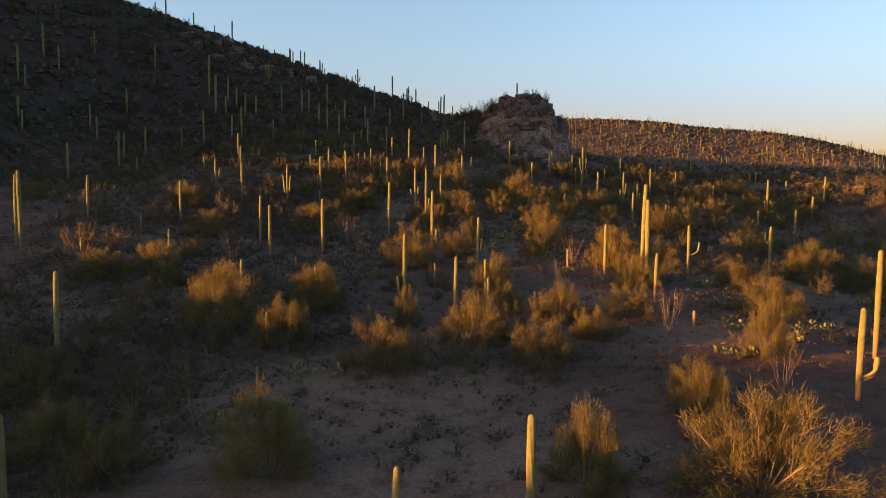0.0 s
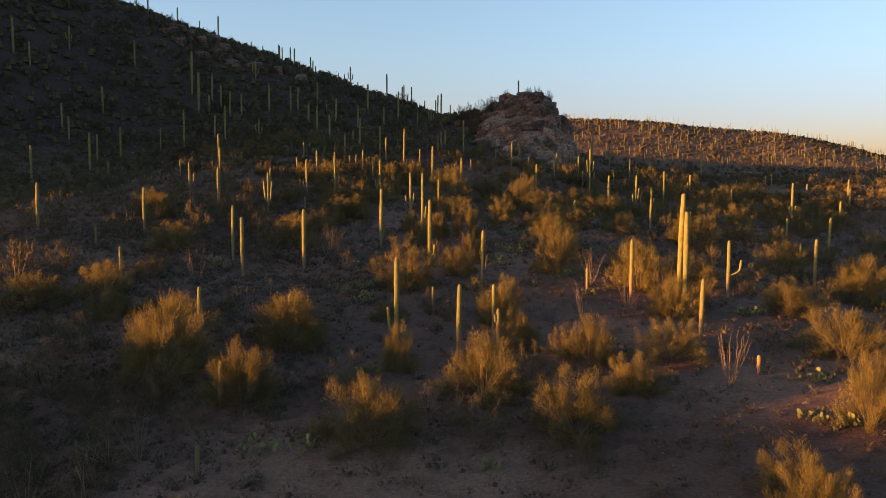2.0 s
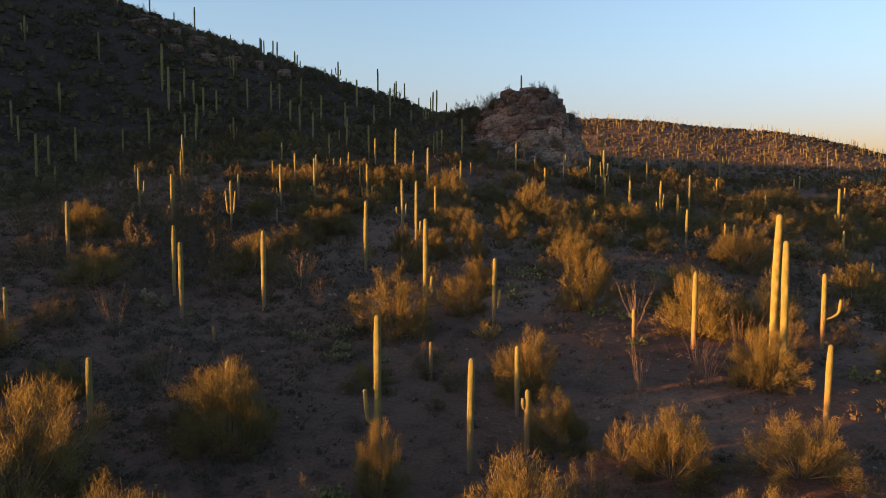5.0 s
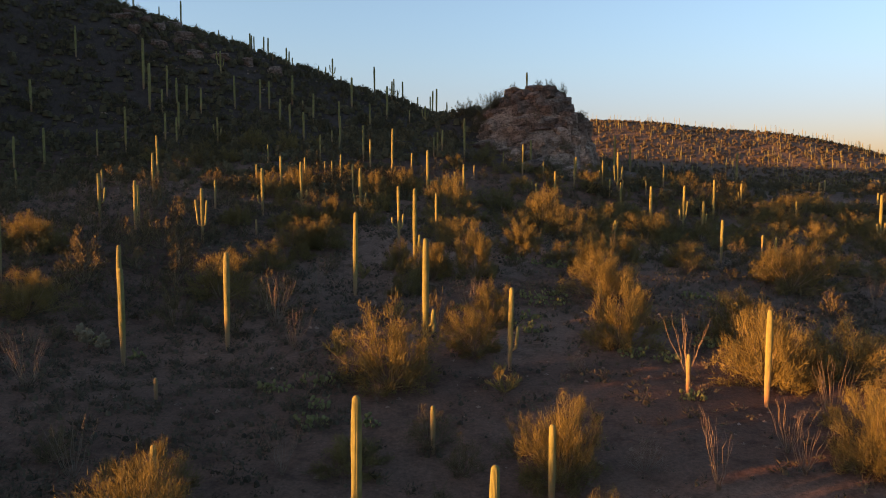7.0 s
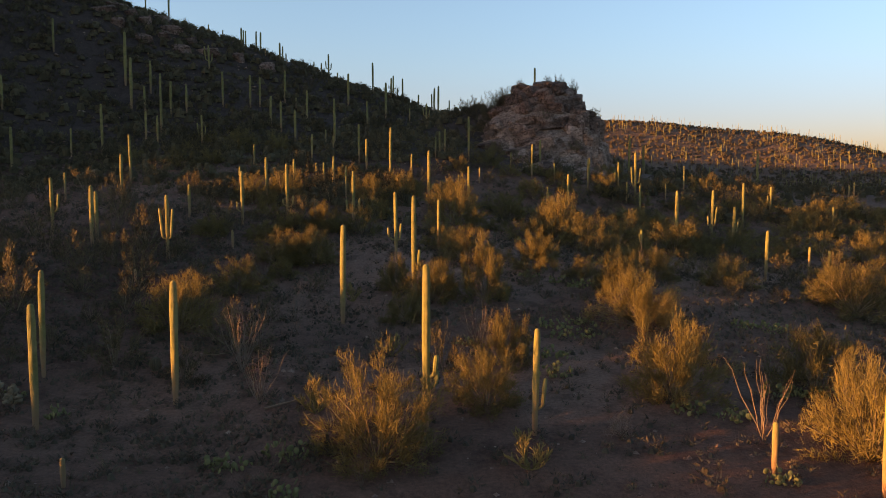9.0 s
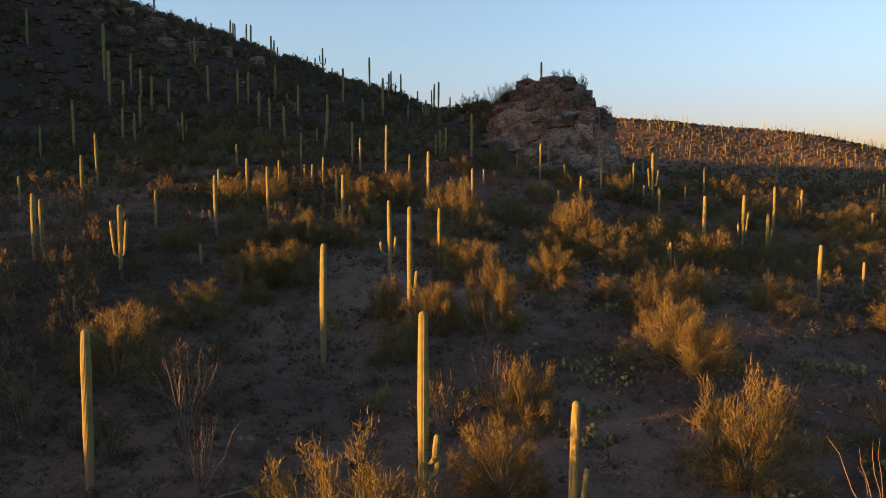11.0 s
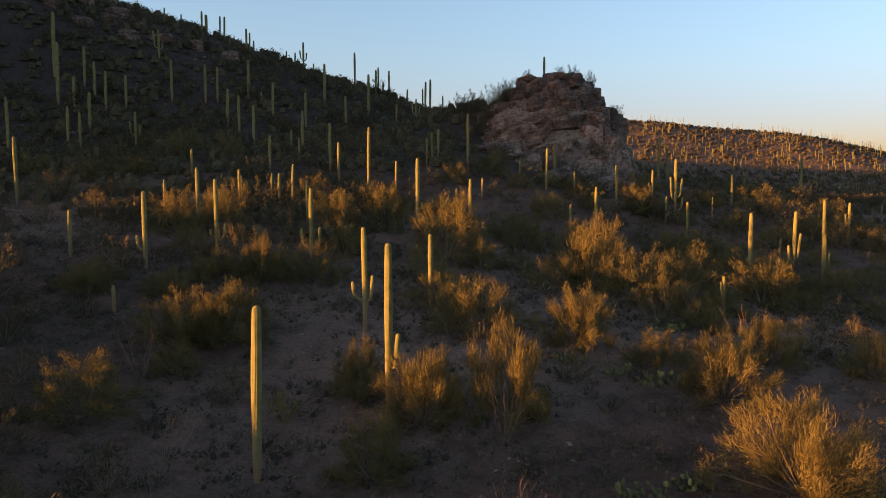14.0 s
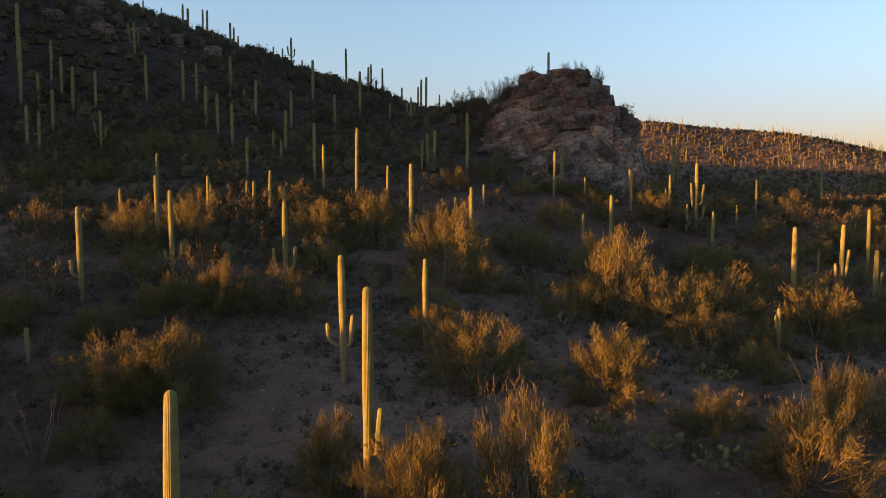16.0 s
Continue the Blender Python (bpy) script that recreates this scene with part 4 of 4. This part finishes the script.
def crag():
    ob = new("rock_outcrop")
    ob.matrix_basis = pose(18, 172, 0)
    pale = [block_mesh(k, STONE) for k in range(8)]
    rust = [block_mesh(k + 20, CAPROCK) for k in range(6)]
    pick = random.Random(11)
    core_v, core_f = [], []
    # height, half width, half depth, shift to the right
    rings = [(11.0, 17.0, 16.0, -2.4), (14.5, 15.2, 14.0, -2.4), (17.5, 13.4, 12.0, -1.9), (21.0, 10.6, 9.6, -0.6), (23.6, 9.6, 7.6, -0.8), (25.4, 7.6, 5.8, -0.8), (27.3, 6.0, 4.8, 0.0), (29.0, 4.6, 3.8, 0.2), (29.9, 2.6, 2.2, -0.4)]
    n = 48
    for z, rx, ry, shift in rings:
        for k in range(n):
            t = 2 * math.pi * k / n
            w = 1 + 0.12 * noise.noise((2.2 * math.cos(t), 2.2 * math.sin(t), z * 0.2))
            core_v.append((shift + rx * w * math.cos(t), ry * w * math.sin(t), z))
    for j in range(len(rings) - 1):
        for k in range(n):
            core_f.append((j * n + k, j * n + (k + 1) % n, (j + 1) * n + (k + 1) % n, (j + 1) * n + k))
    core_f.append(tuple((len(rings) - 1) * n + k for k in range(n)))
    part("core", mesh_of("core", core_v, core_f, STONE, False), ob)
    # height, half width, half depth, shift, block width, block height
    courses = ((12.6, 16.0, 15.2, -2.4, 4.6, 2.6), (14.4, 15.0, 14.0, -2.4, 4.4, 2.0), (16.0, 14.0, 12.8, -2.2, 4.6, 1.8), (17.4, 13.0, 11.8, -1.8, 4.4, 1.6), (18.8, 12.0, 11.0, -1.3, 4.2, 1.6), (20.2, 11.0, 10.0, -0.8, 4.0, 1.6), (21.6, 9.9, 9.0, -0.2, 3.6, 1.6), (23.0, 9.6, 8.0, -0.7, 3.2, 1.6), (25.0, 7.7, 5.8, -0.9, 3.0, 2.2), (26.6, 6.5, 5.0, -0.2, 3.2, 2.4), (28.2, 5.0, 4.2, 0.3, 3.0, 2.0), (29.3, 3.4, 2.9, -0.2, 2.6, 1.4))
    for z, rx, ry, shift, wide, tall in courses:
        t = -205.0
        while t < 40:
            pillar = -62 < t < 10 and z < 24
            w = wide * pick.uniform(0.5, 1.35) * (0.5 if pillar else 1)
            c, s = math.cos(radians(t)), math.sin(radians(t))
            cap = z > 24.5 or (z > 20.5 and pick.random() < 0.3)
            stone = part("rock_block", pick.choice(rust if cap else pale), ob)
            inward = pick.uniform(0.80, 0.97)
            turn = math.degrees(math.atan2(ry * c, -rx * s))
            size = (w, pick.uniform(2.2, 3.4), tall * pick.uniform(0.75, 1.3) * (2.3 if pillar else 1), 1)
            dip = pick.uniform(-4, 5) if pillar else pick.uniform(-24, -4)
            stone.matrix_basis = pose(shift + rx * c * inward, ry * s * inward, z + pick.uniform(-0.6, 0.6), pick.uniform(-16, 10), dip, turn + pick.uniform(-14, 14)) @ Matrix.Diagonal(size)
            t += math.degrees(w / rx) * 0.74
    # broken ledges running out over the slope below
    for k in range(34):
        x, y = pick.uniform(7, 26), pick.uniform(150, 163)
        if y < 163 - 0.9 * (x - 2) and x < 9:
            continue
        stone = part("rock_block", pick.choice(pale if k % 2 else rust), ob)
        size = (pick.uniform(1.6, 4.4), pick.uniform(1.6, 3.0), pick.uniform(0.9, 2.0), 1)
        stone.matrix_basis = pose(x - 18, y - 172, ground(x, y) + pick.uniform(-0.1, 0.45), pick.uniform(4, 22), pick.uniform(-22, 2), pick.uniform(-25, 25)) @ Matrix.Diagonal(size)
    return tagged(ob, "weathered reddish grey rock crag of cracked ledges", "rock outcrop")


crag()
saguaro(16.9, 173.5, 3.5, (), 30.0)
creosote(10.6, 172.5, 3.6, 3.2, 26.0)
creosote(11.6, 171.0, 3.0, 2.6, 26.6)
creosote(14.0, 171.0, 1.7, 1.4, 29.6)
creosote(20.8, 171.5, 3.0, 1.9, 29.9)
creosote(18.9, 171.5, 1.8, 1.3, 30.4)
creosote(23.4, 171.0, 2.0, 1.9, 29.0)
creosote(26.4, 168.0, 2.6, 1.5, 24.3)
creosote(17.5, 164.0, 2.4, 1.6, 23.6)
creosote(8.2, 170.0, 3.6, 2.8, 23.4)
creosote(6.2, 173.0, 3.4, 2.6)
creosote(4.2, 175.5, 3.0, 2.4)
creosote(9.4, 171.0, 4.0, 3.6, 24.8)
creosote(7.6, 173.5, 4.2, 3.2)
creosote(5.4, 174.5, 4.0, 2.8)
creosote(11.6, 170.0, 3.4, 2.4, 27.0)
creosote(7.0, 168.5, 3.2, 2.4, 21.8)
creosote(5.0, 166.5, 3.4, 2.4, 19.6)
creosote(2.6, 164.0, 3.4, 2.2)
creosote(8.6, 160.5, 2.8, 1.8, 17.6)
creosote(22.0, 160.0, 2.6, 1.6, 18.4)
for x, y, wide in ((8.5, 156, 3.2), (11.5, 154, 2.8), (14.5, 157, 2.6), (18.0, 154.5, 3.0), (21.5, 156, 2.6), (25.0, 157, 2.8), (13.0, 151, 2.6), (19.5, 151, 2.4), (27.5, 160, 2.8)):
    creosote(x, y, wide, wide * 0.62)


# ---- dark bushes standing in the shade ----
creosote(1.2, 39.8, 3.2, 1.9)
creosote(-4.7, 46.2, 2.6, 1.6)
creosote(-20.6, 50.4, 3.4, 1.9)
creosote(-19.8, 45.6, 3.8, 2.2)
creosote(4.6, 47.2, 2.6, 1.7)
creosote(6.8, 51.2, 2.4, 1.6)


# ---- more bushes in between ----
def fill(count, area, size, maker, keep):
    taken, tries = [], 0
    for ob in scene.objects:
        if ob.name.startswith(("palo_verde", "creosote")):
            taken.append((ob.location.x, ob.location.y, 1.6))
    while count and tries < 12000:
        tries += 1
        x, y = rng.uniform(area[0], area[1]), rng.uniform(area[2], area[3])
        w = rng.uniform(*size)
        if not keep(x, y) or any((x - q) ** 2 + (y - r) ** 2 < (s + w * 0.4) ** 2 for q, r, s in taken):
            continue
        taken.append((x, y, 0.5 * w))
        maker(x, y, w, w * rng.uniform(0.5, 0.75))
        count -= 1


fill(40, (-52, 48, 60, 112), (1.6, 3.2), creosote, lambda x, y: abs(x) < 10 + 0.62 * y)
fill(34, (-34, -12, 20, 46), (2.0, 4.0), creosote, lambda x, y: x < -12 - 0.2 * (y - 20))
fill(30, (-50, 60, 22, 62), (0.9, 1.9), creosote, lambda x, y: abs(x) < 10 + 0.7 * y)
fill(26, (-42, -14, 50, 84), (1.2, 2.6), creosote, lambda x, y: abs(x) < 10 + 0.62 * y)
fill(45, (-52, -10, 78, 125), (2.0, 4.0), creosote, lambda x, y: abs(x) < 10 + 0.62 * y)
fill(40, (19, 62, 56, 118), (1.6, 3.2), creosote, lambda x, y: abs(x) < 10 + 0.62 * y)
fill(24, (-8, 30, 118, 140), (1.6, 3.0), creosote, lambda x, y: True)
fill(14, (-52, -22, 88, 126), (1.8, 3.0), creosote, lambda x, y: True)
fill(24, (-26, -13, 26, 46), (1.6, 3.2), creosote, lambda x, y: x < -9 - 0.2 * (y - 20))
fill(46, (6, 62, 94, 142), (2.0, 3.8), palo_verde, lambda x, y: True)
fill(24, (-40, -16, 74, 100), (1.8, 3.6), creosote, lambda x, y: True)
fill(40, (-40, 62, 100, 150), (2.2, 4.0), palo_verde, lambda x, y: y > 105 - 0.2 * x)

# ---- the far hill's cacti ----
FAR = [ribbed(*column(1.0, 0.023, 3, 2, (0, 0)), 3) for k in range(3)]
far_v, far_f = [], []
for k in range(1150):
    x, y = rng.uniform(60, 480), rng.uniform(545, 715)
    size, foot, b = rng.uniform(3.5, 8.0), Vector((x, y, ground(x, y) - 0.1)), len(far_v)
    far_v += [v * size + foot for v in FAR[k % 3][0]]
    far_f += [tuple(b + i for i in f) for f in FAR[k % 3][1]]
tagged(new("far_saguaros", mesh_of("far_saguaros", far_v, far_f, CACTUS)), "sunlit saguaro cacti dotted over the far hill", "saguaro cacti", kind="stuff")


# ---- low scrub over the ground, hillside brush ----
def clump(verts, faces, x, y, width, height, count, blade, wide, heart):
    """A rounded tuft of small leaves and twigs."""
    z = ground(x, y)
    # a solid uneven heart of packed twigs
    b = len(verts)
    for ring, lift in ((0.34, -0.05), (0.22, 0.5)) if width > 1.2 else ((0.20, -0.05), (0.12, 0.28)):
        for k in range(5 if heart else 0):
            t = k * 1.257 + rng.uniform(-0.3, 0.3)
            r = ring * width * rng.uniform(0.7, 1.15)
            verts.append(Vector((x + r * math.cos(t), y + r * math.sin(t), z + height * lift * rng.uniform(0.8, 1.2))))
    if heart:
        verts.append(Vector((x, y, z + height * (0.62 if width > 1.2 else 0.36))))
        faces.extend((b + i, b + (i + 1) % 5, b + 5 + (i + 1) % 5, b + 5 + i) for i in range(5))
        faces.extend((b + 5 + i, b + 5 + (i + 1) % 5, b + 10) for i in range(5))
    for k in range(count):
        t, s, up = rng.uniform(0, 6.283), math.sqrt(rng.random()), rng.random()
        dome = height * math.sqrt(max(0.03, 1 - s * s)) * (0.35 + 0.65 * up)
        lump = 1 + 0.3 * math.sin(3 * t + x * 5)
        foot = Vector((x + 0.5 * width * s * lump * math.cos(t), y + 0.5 * width * s * lump * math.sin(t), z + dome * 0.8))
        ahead = Vector((math.cos(t) * s + rng.gauss(0, 0.5), math.sin(t) * s + rng.gauss(0, 0.5), rng.uniform(0.1, 1.2))).normalized()
        blades(verts, faces, foot, ahead, blade * rng.uniform(0.6, 1.3), wide * rng.uniform(0.6, 1.3))


def scatter(name, label, category, count, area, size, blade_count, blade, wide, material, keep=lambda x, y: True, heart=False):
    verts, faces, made = [], [], 0
    while made < count:
        x, y = rng.uniform(area[0], area[1]), rng.uniform(area[2], area[3])
        made += 1
        if not keep(x, y):
            continue
        w = size[0] + (size[1] - size[0]) * rng.random() ** 1.6
        clump(verts, faces, x, y, w, w * rng.uniform(0.45, 0.8), blade_count, blade * w, wide * w, heart or size[1] < 1.2)
    ob = new(name, mesh_of(name, verts, faces, material, False))
    return tagged(ob, label, category, kind="stuff")


def thicket(name, label, count, area, size, keep, material):
    """Many rounded bushes joined into one mesh."""
    verts, faces, made = [], [], 0
    while made < count:
        x, y, w = rng.uniform(area[0], area[1]), rng.uniform(area[2], area[3]), rng.uniform(*size)
        if not keep(x, y):
            continue
        made += 1
        me = THICKET[made % len(THICKET)][1]
        m = pose(x, y, ground(x, y) - 0.1, 0, 0, rng.uniform(0, 360)) @ Matrix.Diagonal((w / 2, w / 2, w * rng.uniform(0.45, 0.7), 1))
        b = len(verts)
        verts += [m @ v.co for v in me.vertices]
        faces += [tuple(b + i for i in p.vertices) for p in me.polygons]
    return tagged(new(name, mesh_of(name, verts, faces, material, False)), label, "brush", kind="stuff")


def patchy(x, y):
    return abs(x) < 14 + 0.66 * y and noise.noise((x * 0.06, y * 0.06, 3.3)) + 0.5 * noise.noise((x * 0.2, y * 0.2, 9.3)) > rng.uniform(-0.65, 0.5) + (0.3 if y < 50 and x > -12 else 0)


scatter("low_scrub", "low dark grey green scrub dotted over the soil", "scrub", 19000, (-42, 46, 15, 112), (0.15, 0.95), 19, 0.30, 0.042, SCRUB, patchy)
scatter("low_scrub", "low dark grey green scrub dotted over the upper slope", "scrub", 9500, (-75, 85, 60, 152), (0.4, 1.1), 10, 0.27, 0.08, SCRUB, lambda x, y: (abs(x) > 42 or y > 108) and patchy(x, y))
scatter("low_scrub", "low dark scrub crowding the middle slope", "scrub", 3200, (-34, 34, 78, 114), (0.3, 1.1), 16, 0.25, 0.046, SCRUB, lambda x, y: noise.noise((x * 0.09, y * 0.09, 6.3)) > rng.uniform(-0.5, 0.4))
scatter("low_scrub", "low dark scrub tufts thick over the shaded wash", "scrub", 3200, (-36, -4, 26, 82), (0.25, 0.9), 20, 0.30, 0.042, SCRUB, lambda x, y: x < -4 - 0.12 * (80 - y) + 6 * noise.noise((x * 0.1, y * 0.1, 2.2)))
scatter("bursage", "small grey green bursage tufts between the bushes", "scrub", 5000, (-50, 55, 14, 125), (0.2, 0.5), 34, 0.27, 0.038, BURSAGE, patchy)
scatter("hillside_brush", "dark olive bushes covering the shaded hillside", "brush", 8500, (-130, 20, 100, 205), (0.8, 2.8), 28, 0.15, 0.042, BUSH, lambda x, y: y > (122 - 0.3 * (x + 20) if x > -45 else 100) - 4 and (x < -3 or y > 146) and (x < 3 or y < 149 or y > 166 or rng.random() < 0.25), True)
thicket("hillside_bushes", "rounded dark olive bushes on the shaded hillside", 420, (-115, -5, 104, 198), (2.0, 4.4), lambda x, y: y > (126 - 0.25 * (x + 20) if x > -45 else 104), BUSH)
thicket("slope_bushes", "dark olive bushes crowding the upper slope", 120, (-10, 100, 112, 160), (1.6, 3.8), lambda x, y: (x > 20 or y > 136) and y > 122 - 0.25 * (x - 20) and x < 10 + 0.62 * y, BUSH)
thicket("valley_bushes", "rounded dark bushes in the shaded valley", 170, (38, 130, 128, 240), (2.4, 5.0), lambda x, y: x > 38 and y > 128, BUSH)
scatter("valley_brush", "dark bushes beyond the open slope", "brush", 2000, (22, 200, 132, 290), (1.4, 4.4), 60, 0.13, 0.032, BUSH, lambda x, y: x > 40 or y < 160 or y > 188, True)
scatter("valley_brush", "dense dark olive brush on the shaded valley floor", "brush", 3600, (60, 420, 235, 600), (2.4, 5.6), 10, 0.2, 0.08, BUSH, lambda x, y: x < 40 + 0.66 * y, True)
scatter("far_hill_brush", "brown bushes dotted over the far hill", "brush", 16000, (20, 500, 330, 725), (1.8, 5.2), 3, 0.26, 0.12, FAR_SCRUB, lambda x, y: True, True)


def stones(count, area, least=0.04, most=0.16):
    """Loose stones lying on the soil."""
    verts, faces = [], []
    shape = [(1, 0, 0), (0, 1, 0), (-1, 0, 0), (0, -1, 0), (0, 0, 0.7), (0, 0, -0.4)]
    tri = [(0, 1, 4), (1, 2, 4), (2, 3, 4), (3, 0, 4), (1, 0, 5), (2, 1, 5), (3, 2, 5), (0, 3, 5)]
    for k in range(count):
        x, y = rng.uniform(area[0], area[1]), rng.uniform(area[2], area[3])
        z, size, b = ground(x, y) - 0.3 * least, least + most * rng.random() ** 3, len(verts)
        turn = rng.uniform(0, 6.283)
        for p in shape:
            q = Vector(p) * size * rng.uniform(0.7, 1.2)
            q.rotate(Matrix.Rotation(turn, 3, "Z"))
            verts.append(q + Vector((x, y, z)))
        faces += [tuple(b + i for i in f) for f in tri]
    return tagged(new("loose_stones", mesh_of("loose_stones", verts, faces, STONE, False)), "small loose stones lying on the soil", "stones", kind="stuff")


stones(6000, (-45, 55, 14, 130))
stones(1500, (-115, 5, 120, 203), 0.12, 0.5)


# ---- dark ledges near the crest of the hill ----
LEDGE = [block_mesh(k + 40, CAPROCK) for k in range(4)]
ledge_pick = random.Random(5)
for x, y in ((-64.5, 192), (-61, 190), (-58, 189), (-57.3, 196), (-52.8, 190), (-56.3, 182.5), (-49, 188), (-44.7, 186), (-49.5, 184), (-39.5, 188), (-33.9, 188), (-65, 187), (-61, 184), (-53, 186)):
    rock = new("boulder", LEDGE[ledge_pick.randrange(4)])
    rock.matrix_basis = pose(x, y, ground(x, y) + 0.2, ledge_pick.uniform(8, 22), ledge_pick.uniform(-12, 12), ledge_pick.uniform(-30, 30)) @ Matrix.Diagonal((ledge_pick.uniform(2.0, 4.2), ledge_pick.uniform(1.6, 2.6), ledge_pick.uniform(1.3, 2.4), 1))
    tagged(rock, "dark weathered rock ledge jutting from the hillside", "boulder", "ledges on the hill")
